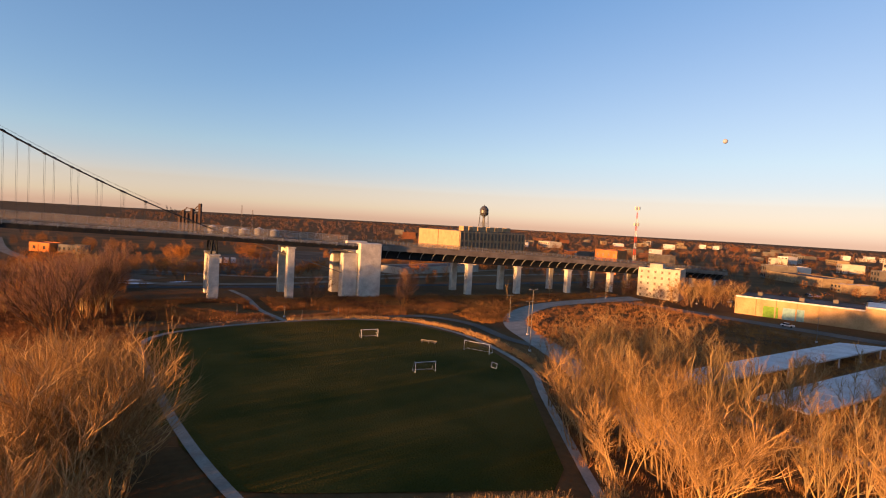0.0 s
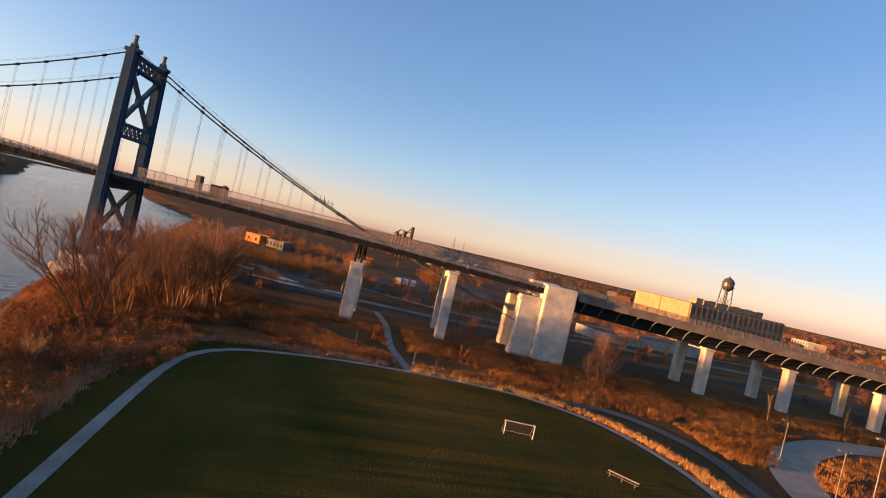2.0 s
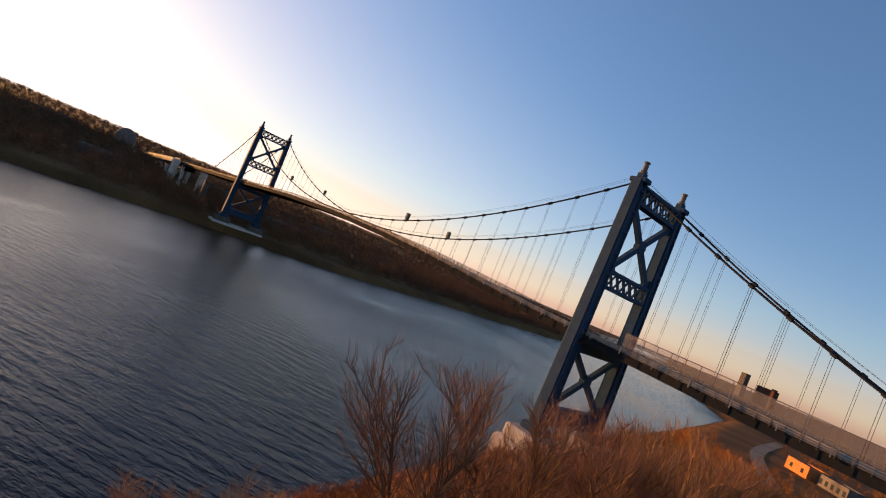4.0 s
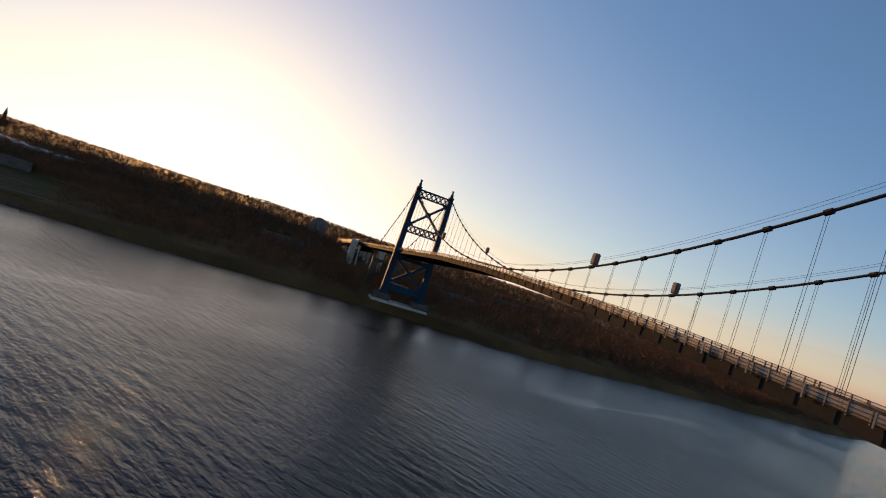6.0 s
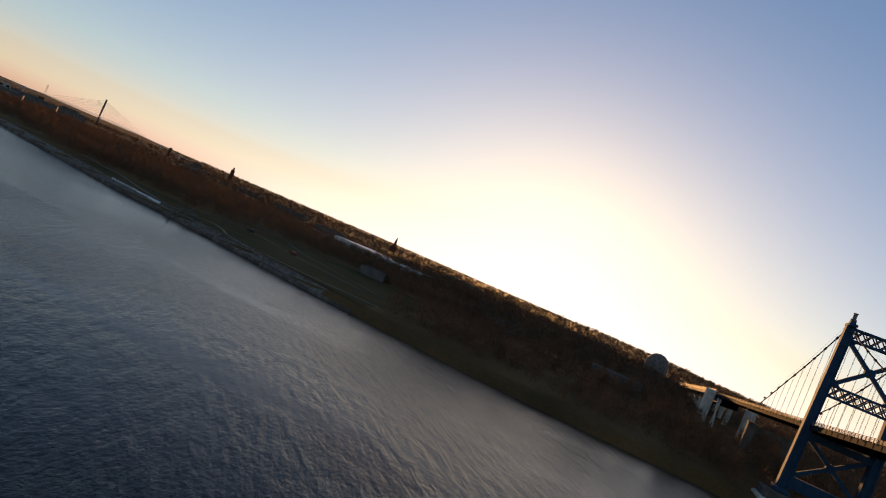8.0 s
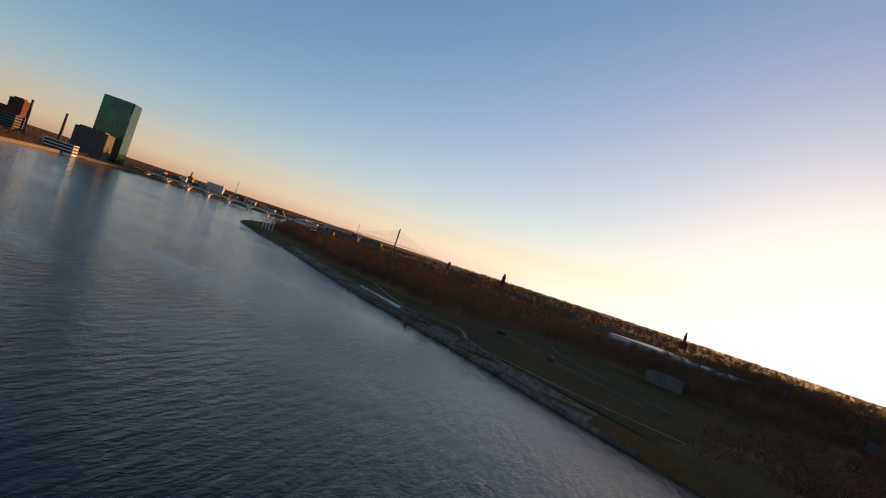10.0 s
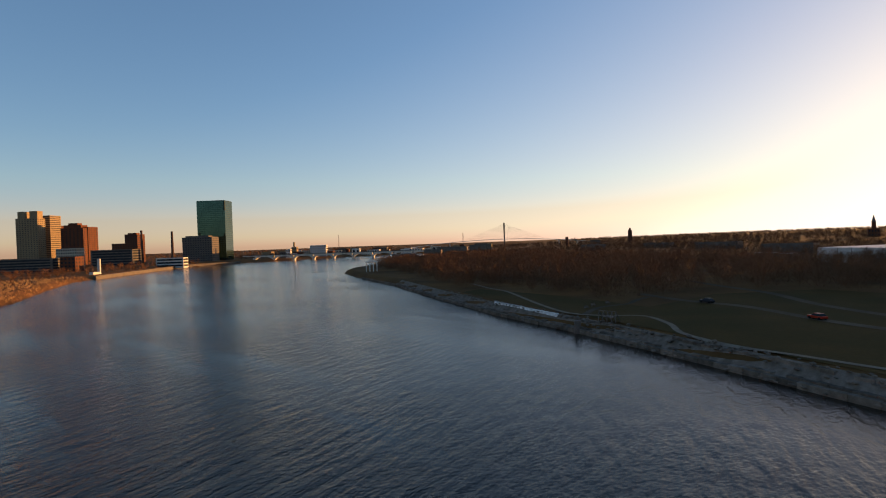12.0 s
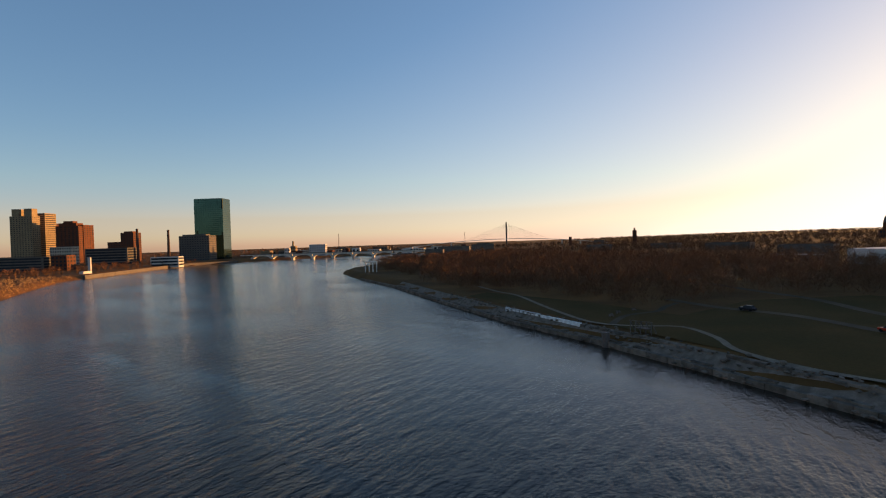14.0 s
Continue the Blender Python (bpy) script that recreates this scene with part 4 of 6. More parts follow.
# young poplars beside the field
spots = []
while len(spots) < 118:
    x, y = r.uniform(-182, -97), r.uniform(118, 190)
    edge = -97 - max(0, (150 - y)) * 0.62
    if x < edge - 1.5 and (y > 125 or x < along([(104, -138), (122, -130), (150, -118)], y) - 5.5) and (x > -137 or r.random() < 0.45) and not (-232 < x < -142 and 120 < y < 137) and all((x - a) ** 2 + (y - b) ** 2 > 3.5 for a, b in spots):
        spots.append((x, y))
for x, y in spots:
    plant("slim" if r.random() < 0.8 else "wide", x, y, r.uniform(10.5, 16.5) if x > -138 else r.uniform(7, 11.5), r)
# single trees near the piers
for x, y, h in ((-132, 22, 13), (-96, 22, 11), (-128, 27, 9), (-178, 22, 9), (-205, 17, 7), (-230, 17, 7), (-264, 36, 11), (-268, 41, 12), (-276, 44, 12), (-272, 50, 11), (-281, 38, 12), (-286, 50, 12), (-262, 47, 9), (-291, 42, 11), (-279, 57, 10), (-254, 14, 8)):
    plant("broad" if x > -140 else "wide" if h > 10 else "slim", x, y, h, r)


def blades(name, base, way, length, width, mat):
    """One mesh of many thin blades from arrays of feet, directions, lengths and widths."""
    n = len(base)
    side = np.cross(way, np.random.RandomState(5).normal(size=(n, 3)))
    side /= np.linalg.norm(side, axis=1, keepdims=True) + 1e-9
    v = np.empty((n, 3, 3), np.float32)
    v[:, 0], v[:, 1], v[:, 2] = base - side * width[:, None], base + side * width[:, None], base + way * length[:, None]
    me = bpy.data.meshes.new(name)
    me.vertices.add(3 * n)
    me.vertices.foreach_set("co", v.ravel())
    me.loops.add(3 * n)
    me.loops.foreach_set("vertex_index", np.arange(3 * n, dtype=np.int32))
    me.polygons.add(n)
    me.polygons.foreach_set("loop_start", np.arange(0, 3 * n, 3, dtype=np.int32))
    me.update(calc_edges=True)
    me.materials.append(mat)
    return new(name, me)


def scatter(name, xs, ys, hs, per, width, mat, label, category, seed, spread=0.28, low=0.1, grass=False):
    """A far wood or a thicket: every plant is a fan of stems and twigs of its own."""
    g = np.random.RandomState(seed)
    n = len(xs)
    z = height(xs, ys)
    X, Y, Zg, H = (np.repeat(a, per) for a in (xs, ys, z, hs))
    u = g.uniform(low, 0.8, n * per)
    a = g.uniform(0, 2 * np.pi, n * per)
    out = g.uniform(0, 1, n * per) ** 0.7 * spread * H * np.sin(np.pi * np.clip(u + 0.15, 0, 1)) ** 0.8
    base = np.stack([X + out * 0.6 * np.cos(a), Y + out * 0.6 * np.sin(a), Zg + H * u - 0.2], 1)
    way = np.stack([np.cos(a) * 0.75 + g.normal(0, 0.3, n * per), np.sin(a) * 0.75 + g.normal(0, 0.3, n * per), g.uniform(0.2, 1.3, n * per)], 1)
    length = H * g.uniform(0.14, 0.34, n * per)
    if grass:
        base[:, 2] = Zg - 0.1
        way[:, 2] = g.uniform(1.0, 3.5, n * per)
        length = H * g.uniform(0.5, 1.0, n * per)
    wide = width * g.uniform(0.6, 1.5, n * per)
    stem = np.arange(0, n * per, per)
    base[stem] = np.stack([xs, ys, z - 0.3], 1)
    way[stem] = np.stack([g.normal(0, 0.08, n), g.normal(0, 0.08, n), np.ones(n)], 1)
    length[stem], wide[stem] = hs * 0.8, width * 1.1
    way /= np.linalg.norm(way, axis=1, keepdims=True)
    return tagged(blades(name, base, way, length, wide, mat), label, category, kind="stuff")


def region(seed, count, x0, x1, y0, y1, keep):
    g = np.random.RandomState(seed)
    x, y = g.uniform(x0, x1, count * 6), g.uniform(y0, y1, count * 6)
    ok = np.array([keep(a, b) for a, b in zip(x, y)])
    return x[ok][:count], y[ok][:count], g


def far_in(x, y):
    return x - along(FAR_BANK, y)


def near_in(x, y):
    return along(NEAR_BANK, y) - x


# woods of the far bank
def park_wood(x, y):
    if far_in(x, y) < (12 if y < 430 else 24) or (150 < y < 275 and x < 330 and not (x > 318 and y > 262)) or (275 <= y < 362 and x < 265):
        return False
    return not (435 < x < 560 and 270 < y < 345)


x, y, g = region(31, 3000, 240, 480, 150, 720, park_wood)
scatter("far_bank_wood", x, y, g.uniform(6.5, 11.5, len(x)), 130, 0.05, WOODS, "dense brown leafless wood on the far bank", "wood", 1, 0.36)
x, y, g = region(32, 3200, 232, 520, -450, 200, lambda a, b: far_in(a, b) > 5 and not (abs(b) < 15 and a > 345) and not (150 < b < 262 and a < 330))
scatter("far_bank_wood", x, y, g.uniform(6.5, 12, len(x)), 100, 0.10, WOODS, "dense brown leafless wood on the far bank", "wood", 2, 0.4)
x, y, g = region(39, 950, 368, 560, 20, 262, lambda a, b: True)
scatter("far_bank_wood", x, y, g.uniform(8, 12.5, len(x)), 130, 0.08, FARWOOD, "tall brown leafless trees behind the far bank", "wood", 19, 0.3)
x, y, g = region(33, 3600, 420, 900, -700, 900, lambda a, b: far_in(a, b) > 60)
scatter("distant_wood", x, y, g.uniform(6, 11, len(x)), 60, 0.13, FARWOOD, "brown winter woods behind the far bank", "wood", 3, 0.5)
x, y, g = region(48, 5600, 800, 1900, -1500, 1500, lambda a, b: far_in(a, b) > 60)
scatter("distant_wood", x, y, g.uniform(7, 12, len(x)), 34, 0.3, FARWOOD, "distant brown winter woods", "wood", 21, 0.6)
x, y, g = region(38, 2600, 1500, 4600, -1400, 4300, lambda a, b: far_in(a, b) > 60)
scatter("distant_wood", x, y, g.uniform(9, 17, len(x)), 34, 0.6, FARWOOD, "far winter woods on the skyline", "wood", 18, 0.9)
# distance behind the bridge and the field
x, y, g = region(34, 4200, -2600, 60, -2600, 900, lambda a, b: near_in(a, b) > 40 and (a < -420 or b < -320) and math.hypot(a, b) > 380)
scatter("distant_wood", x, y, g.uniform(6, 10.5, len(x)), 50, 0.24, WOODS, "distant brown winter woods", "wood", 4, 0.7)
x, y, g = region(35, 620, -330, 40, -330, -14, lambda a, b: near_in(a, b) > 8 and noise.noise(Vector((a * 0.02, b * 0.02, 3))) > 0.08 and not (-60 > a > -160 and -250 < b < -90))
scatter("scrub_wood", x, y, g.uniform(2.5, 8, len(x)), 150, 0.04, SCRUB, "rust-brown scrub and small trees beyond the bridge", "scrub", 5, 0.45, 0.05)
x, y, g = region(52, 300, -40, 20, -120, -6, lambda a, b: near_in(a, b) > 3 and not (-56 < a < -8 and -68 < b < -38) and abs(a + 22 - (b + 72) * -0.61) > 5)
scatter("scrub_wood", x, y, g.uniform(2, 5.5, len(x)), 150, 0.035, SCRUB, "rust-brown shore scrub below the side span", "scrub", 24, 0.5, 0.03)
x, y, g = region(36, 420, -300, 60, 430, 760, lambda a, b: near_in(a, b) > 25)
scatter("distant_wood", x, y, g.uniform(5, 9, len(x)), 24, 0.3, WOODS, "brown trees on the town bank", "wood", 6, 0.5)
x, y, g = region(37, 160, -340, -235, -10, 140, lambda a, b: not (-300 < a < -262 and 50 < b < 160) and not (-345 < a < -290 and -30 < b < 20) and a + 243 < -12 - (b - 40) * 0.27)
scatter("scrub_wood", x, y, g.uniform(4, 9, len(x)), 130, 0.045, WOODS, "leafless trees round the pale apartment block", "scrub", 7, 0.4, 0.05)


x, y, g = region(40, 1300, -950, -330, -560, 330, lambda a, b: a + b * 0.3 < -300 and not (-330 < a < -250 and 40 < b < 150))
scatter("town_trees", x, y, g.uniform(5, 9.5, len(x)), 64, 0.085, SCRUB, "bare brown trees among the low town buildings", "trees", 20, 0.5, 0.05)
# brush and dry grass near the field
def inside(poly, x, y):
    hit = False
    for (ax, ay), (bx, by) in zip(poly, poly[1:] + poly[:1]):
        if (ay > y) != (by > y) and x < ax + (y - ay) / (by - ay) * (bx - ax):
            hit = not hit
    return hit


x, y, g = region(41, 5200, -47, 8, 8, 142, lambda a, b: near_in(a, b) > -0.5 and a < along([(8, 8), (40, -22), (52, -48), (62, -44), (80, -45), (142, -50)], b) + 60 and a > -42 + 6 * noise.noise(Vector((a * .1, b * .1, 0))))
scatter("shore_brush", x, y, g.uniform(0.8, 2.7, len(x)), 40, 0.032, BRUSH, "dense rust-brown brush along the shore", "brush", 8, 0.6, 0.0)
x, y, g = region(42, 9000, -152, -20, 9, 50, lambda a, b: not inside(FIELD, a, b) and noise.noise(Vector((a * 0.05, b * 0.08, 1))) > -0.22 and b < along([(-152, 34), (-128, 42), (-104, 42), (-81, 42), (-63, 45), (-50, 50), (-40, 50), (-20, 50)], a) and abs(a + 80.5 - (b - 25) * -0.1) > 2.4)
scatter("meadow_grass", x, y, g.uniform(0.6, 1.9, len(x)), 24, 0.035, BRUSH, "tall rust-coloured meadow grass", "grass", 9, 0.9, 0.0, True)
x, y, g = region(43, 6600, -246, -98, 27, 195, lambda a, b: not inside(FIELD, a, b) and ((a < -132 and b > along([(-255, 22), (-225, 25), (-195, 30), (-175, 40), (-160, 53), (-150, 68), (-144, 86), (-138, 104), (-130, 122)], a) + 5.5) or (b > 118 and a < -100 - max(0, 150 - b) * 0.62)) and not (-143.5 < a < -136.5 and b > 126))
scatter("meadow_grass", x, y, g.uniform(0.7, 2.0, len(x)), 20, 0.035, TAWNY, "tall tawny meadow grass", "grass", 10, 0.9, 0.0, True)
LOOP = [(-255, 22), (-225, 25), (-195, 30), (-175, 40), (-160, 53), (-150, 68)]
x, y, g = region(49, 5200, -248, -104, 10.5, 60, lambda a, b: b < min(along(LOOP, a) - 5.5, 41 if a > -128 else 99) and not (a > -141 and b > 38 - (a + 104) * 0.1) and noise.noise(Vector((a * 0.05, b * 0.09, 7))) > -0.3)
scatter("meadow_grass", x, y, g.uniform(0.6, 1.7, len(x)), 22, 0.035, TAWNY, "rough tawny grass beside the viaduct", "grass", 22, 0.9, 0.0, True)
edge = curve_points([(-104, 42.3), (-120, 51), (-129, 69), (-129.5, 91), (-125.5, 111), (-117, 127), (-102, 153), (-94, 160)], 0.35)
g = np.random.RandomState(44)
ex = np.array([p.x for p in edge] * 3) + g.normal(0, 0.7, len(edge) * 3)
ey = np.array([p.y for p in edge] * 3) + g.normal(0, 0.7, len(edge) * 3)
scatter("reed_border", ex, ey, g.uniform(0.8, 1.5, len(ex)), 16, 0.05, REED, "golden dry grass border along the field path", "grass", 11, 0.8, 0.0, True)
for line, mat, word, k in (([(-103, 42.4), (-92, 42.4), (-84.5, 42.6)], REED, "pale golden", 15), ([(-78, 42.6), (-63, 45.6), (-50, 48.5), (-42, 55), (-39.6, 66), (-41, 84), (-43, 98), (-45.5, 112)], BLUSH, "faded pinkish", 16)):
    edge = curve_points(line, 0.3)
    ex = np.array([p.x for p in edge] * 4) + g.normal(0, 0.9, len(edge) * 4)
    ey = np.array([p.y for p in edge] * 4) + g.normal(0, 0.9, len(edge) * 4)
    scatter("reed_border", ex, ey, g.uniform(0.7, 1.5, len(ex)), 16, 0.045, mat, word + " dry grass border outside the field path", "grass", k, 0.8, 0.0, True)
ex, ey = g.uniform(-92, -56, 700), 0.0
ey = 146 + (-56 - ex) * 0.28 + g.uniform(-0.5, 7, 700)
scatter("reed_border", ex, ey, g.uniform(0.9, 1.8, 700), 16, 0.05, REED, "golden dry grass border along the field end", "grass", 12, 0.8, 0.0, True)

x, y, g = region(45, 1300, -60, 66, 480, 745, lambda a, b: near_in(a, b) > 0.5 and near_in(a, b) < 60)
scatter("shore_grass", x, y, g.uniform(0.8, 2.6, len(x)), 18, 0.08, REED, "golden dry grass on the town shore", "grass", 13, 0.8, 0.0)
x, y, g = region(46, 900, -800, 900, 1330, 2600, lambda a, b: True)
scatter("distant_wood", x, y, g.uniform(8, 15, len(x)), 24, 0.5, WOODS, "distant brown trees behind the town", "wood", 14, 0.7)

x, y, g = region(47, 420, -160, 170, 770, 1150, lambda a, b: near_in(a, b) > 5 and (b > 860 or near_in(a, b) > 22))
scatter("town_trees", x, y, g.uniform(4, 8, len(x)), 60, 0.14, WOODS, "dark leafless trees along the town shore", "trees", 15, 0.5, 0.05)

# ---- buildings ----
CREAM = material("cream_rendered_wall", (0.42, 0.38, 0.31), 0.85, tint=(0.33, 0.29, 0.23), scale=0.25, bump=0.05)
TAN = material("tan_brick_wall", (0.27, 0.205, 0.125), 0.88, tint=(0.20, 0.15, 0.09), scale=0.3, bump=0.1)
BRICK = material("red_brown_brick", (0.12, 0.048, 0.028), 0.88, tint=(0.085, 0.036, 0.022), scale=0.2)
GREYWALL = material("grey_concrete_wall", (0.13, 0.115, 0.10), 0.88, tint=(0.09, 0.08, 0.07), scale=0.2)
WHITEWALL = material("white_metal_wall", (0.52, 0.50, 0.47), 0.75, tint=(0.42, 0.40, 0.37), scale=0.2)
ORANGE = material("orange_brick_wall", (0.48, 0.17, 0.055), 0.88, tint=(0.36, 0.13, 0.05), scale=0.2)
TAR = material("dark_tar_roof", (0.06, 0.055, 0.055), 0.9, tint=(0.12, 0.11, 0.105), scale=0.1)
PANE = material("dark_window_glass", (0.03, 0.035, 0.04), 0.08, 0.0, scale=0.3)
DUSTY = material("dusty_window_glass", (0.16, 0.13, 0.10), 0.3, 0.0, scale=0.3)
TEAL = material("teal_curtain_glass", (0.035, 0.085, 0.08), 0.06, 0.85, tint=(0.025, 0.062, 0.06), scale=0.03)
MULLION = material("dark_green_mullion", (0.025, 0.05, 0.05), 0.5)
GREEN_DOOR = material("lime_green_door_paint", (0.13, 0.26, 0.045), 0.6)
BLUE_DOOR = material("pale_blue_door_paint", (0.20, 0.36, 0.38), 0.6)
TANKGREY = material("weathered_tank_paint", (0.16, 0.13, 0.11), 0.6, tint=(0.10, 0.08, 0.07), scale=0.5)
REDWHITE = material("red_mast_paint", (0.55, 0.07, 0.04), 0.6)
OCHRE = material("ochre_rendered_wall", (0.40, 0.27, 0.145), 0.88, tint=(0.30, 0.20, 0.105), scale=0.25, bump=0.05)
FACTORY = material("buff_brick_wall", (0.37, 0.26, 0.15), 0.88, tint=(0.29, 0.20, 0.115), scale=0.3, bump=0.1)
TANKSTEEL = material("dull_grey_tank_steel", (0.085, 0.088, 0.092), 0.45, 0.3, tint=(0.05, 0.048, 0.046), scale=0.4, shine=0.4)
STACK = material("dark_brick_chimney", (0.09, 0.06, 0.05), 0.85, scale=0.3)


def local_box(name, x0, y0, z0, x1, y1, z1, mat, parent, label="", bevel=0.0):
    bm = bmesh.new()
    box(bm, x0, y0, z0, x1, y1, z1, bevel)
    return part(name, bm, mat, parent, label)


def block(name, label, category, at, turn, w, d, h, wall, floors=0, cols=0, sides="fr", group="", roof=TAR, bands=False, recess=0.12, glass=None, wfrac=0.5, hfrac=0.5, penthouse=None):
    """A house with its front to local -y: walls, a roof with a rim, and windows set in front (f), right (r), left (l)."""
    glass = glass or PANE
    z = ground_at(*at)
    t = thing(name, label, category, group, at=(*at, z), turn=turn)
    local_box("wall", -w / 2, 0, -1.5, w / 2, d, h, wall, t)
    top = local_box("roof", -w / 2 + 0.4, 0.4, h, w / 2 - 0.4, d - 0.4, h + 0.12, roof, t)
    for x0, y0, x1, y1 in ((-w / 2, 0, w / 2, 0.35), (-w / 2, d - 0.35, w / 2, d), (-w / 2, 0.35, -w / 2 + 0.35, d - 0.35), (w / 2 - 0.35, 0.35, w / 2, d - 0.35)):
        local_box("parapet", x0, y0, h, x1, y1, h + 0.5, wall, top)
    if floors:
        fh = h / floors
        for side in sides:
            length = w if side == "f" else d
            n = cols if side == "f" else max(1, round(cols * d / w))
            for k in range(floors):
                z0, z1 = k * fh + fh * (0.5 - hfrac / 2), k * fh + fh * (0.5 + hfrac / 2)
                spans = [(0.03, 0.97)] if bands else [((c + 0.5 - wfrac / 2) / n, (c + 0.5 + wfrac / 2) / n) for c in range(n)]
                for a, b in spans:
                    a, b = a * length, b * length
                    if side == "f":
                        e = (-w / 2 + a, -0.05, z0, -w / 2 + b, recess, z1)
                    elif side == "r":
                        e = (w / 2 - recess, a, z0, w / 2 + 0.05, b, z1)
                    else:
                        e = (-w / 2 - 0.05, a, z0, -w / 2 + recess, b, z1)
                    local_box("window_band" if bands else "window", *e, glass, t)
    if penthouse:
        for x0, y0, x1, y1, hh in penthouse:
            local_box("penthouse", x0, y0, h, x1, y1, h + hh, wall, t)
    return t


# pale apartment block past the viaduct: its lit corner points at the field
block("apartment_block", "pale five-storey apartment block with small windows and a flat roof", "apartment block", (-267.5, 23.4), 118, 19.5, 15, 14.6, CREAM, 5, 6, "fr",
      penthouse=[(-5, 3, 1, 9, 2.4)], wfrac=0.30, hfrac=0.40, glass=DUSTY)
# warehouse along the street
wh = thing("warehouse", "long low cream-walled warehouse with coloured doors", "warehouse", at=(-270, 62, 3.5), turn=112)
local_box("wall", 0, 0, -1, 44, 26, 7.2, OCHRE, wh)
local_box("wall", 44, -0.6, -1, 92, 28, 8.6, OCHRE, wh)
local_box("roof", 0.5, 0.5, 7.2, 43.5, 25.5, 7.4, TAR, wh)
local_box("roof", 44.5, 0, 8.6, 91.5, 27.5, 8.8, ROOF, wh)
local_box("roof_rim", 0, 0, 7.2, 44, 0.4, 7.8, PALE_CONC, wh)
local_box("roof_rim", 44, -0.6, 8.6, 92, -0.2, 9.2, PALE_CONC, wh)
local_box("door", 10.5, -0.1, 0, 16.0, 0.2, 4.6, GREEN_DOOR, wh, "lime green roller door")
local_box("door", 17.5, -0.1, 0, 25.0, 0.2, 4.8, BLUE_DOOR, wh, "pale blue painted door bay")
local_box("door", 55, -0.72, 0, 60, -0.4, 4.4, BRICK, wh, "rust-red loading door")
for k in range(6):
    local_box("buttress", k * 7.3, -0.35, -0.5, k * 7.3 + 0.5, 0.1, 7.2, OCHRE, wh)
for x0, y0 in ((6, 14), (22, 9), (33, 18), (60, 12), (74, 20)):
    local_box("roof_vent", x0, y0, 7.3, x0 + 1.8, y0 + 1.8, 8.9, GREYWALL, wh)

# factory behind the viaduct, its corner towards the field
fa = thing("factory", "large tan factory with tall pilasters and roof monitors", "factory", at=(-260, -161, 3.5), turn=0)
fa.rotation_euler = (0, 0, radians(-81.0))
local_box("wall", 0, -74, -1, 56, 0, 25.6, FACTORY, fa)
local_box("roof", 0.5, -73.5, 25.6, 55.5, -0.5, 25.9, TAR, fa)
for k in range(19):
    local_box("pilaster", -0.7, -73.6 + k * 4.0, 0, 0, -72.6 + k * 4.0, 25.2, FACTORY, fa)
for k in range(18):
    for lv in range(3):
        local_box("window", -0.12, -72.2 + k * 4.0, 4 + lv * 7.4, 0.1, -70.1 + k * 4.0, 9.4 + lv * 7.4, DUSTY, fa)
local_box("wall_joint", 27.6, -0.05, 0, 28.1, 0.15, 25.6, BRICK, fa)
for k in range(6):
    local_box("roof_monitor", 5 + k * 1.5, -13 - k * 11, 25.9, 11 + k * 1.5, -8 - k * 11, 29.6, FACTORY, fa)

# water tower
wt = thing("water_tower", "old dark steel water tower with a round tank on braced legs", "water tower", at=(-303, -194, 3.5))
for k in range(4):
    a = radians(45 + 90 * k)
    bm = bmesh.new()
    tube(bm, [(6.4 * math.cos(a), 6.4 * math.sin(a), -1), (3.5 * math.cos(a), 3.5 * math.sin(a), 41)], 0.34, 6)
    part("leg", bm, TANKSTEEL, wt)
    b = radians(135 + 90 * k)
    for z0, z1 in ((4, 15), (15, 26), (26, 35)):
        bm = bmesh.new()
        k0, k1 = 6.4 - 2.9 * z0 / 41, 6.4 - 2.9 * z1 / 41
        tube(bm, [(k0 * math.cos(a), k0 * math.sin(a), z0), (k1 * math.cos(b), k1 * math.sin(b), z1)], 0.14, 4)
        part("brace", bm, TANKSTEEL, wt)
bm = bmesh.new()
profile = [(0.45, -1), (0.45, 38.6), (1.8, 39.0), (3.1, 40.2), (3.8, 41.8), (3.9, 44.4), (4.05, 44.6), (3.2, 46.4), (1.8, 47.7), (0.5, 48.3), (0.2, 49.2)]
rings = [[bm.verts.new((rr * math.cos(2 * math.pi * k / 16), rr * math.sin(2 * math.pi * k / 16), zz)) for k in range(16)] for rr, zz in profile]
for a, b in zip(rings, rings[1:]):
    for k in range(16):
        bm.faces.new((a[k], a[(k + 1) % 16], b[(k + 1) % 16], b[k]))
bm.faces.new(rings[-1])
part("tank", bm, TANKSTEEL, wt)
bm = bmesh.new()
bmesh.ops.create_cone(bm, cap_ends=True, segments=16, radius1=4.5, radius2=4.5, depth=0.2, matrix=Matrix.Translation((0, 0, 41.8)))
part("walkway", bm, TANKSTEEL, wt)

# grain plant, tanks and masts on the skyline
pl = thing("grain_plant", "dark grain elevator with towers and conveyor legs", "grain elevator", at=(-84, -462, 3.5), turn=-28)
for x0, w, d, h in ((-14, 4, 4, 40), (-8, 3, 4, 27), (-3, 3.5, 5, 33), (4, 2.5, 4, 28), (9, 3.5, 4, 31), (14, 4, 4, 24)):
    local_box("tower", x0 * 0.8, -d / 2, -1, x0 * 0.8 + w * 0.6, d / 2, h * 0.92, STACK, pl)
for a, b in (((-12, 0, 39), (-3, 0, 31)), ((-3, 0, 33), (7, 0, 34)), ((7, 0, 33), (15, 0, 28)), ((-12, 0, 34), (14, 0, 24))):
    bm = bmesh.new()
    beam(bm, (a[0] * 0.8, 0, a[2] * 0.92), (b[0] * 0.8, 0, b[2] * 0.92), 1.1, 0.9)
    part("conveyor", bm, STACK, pl)
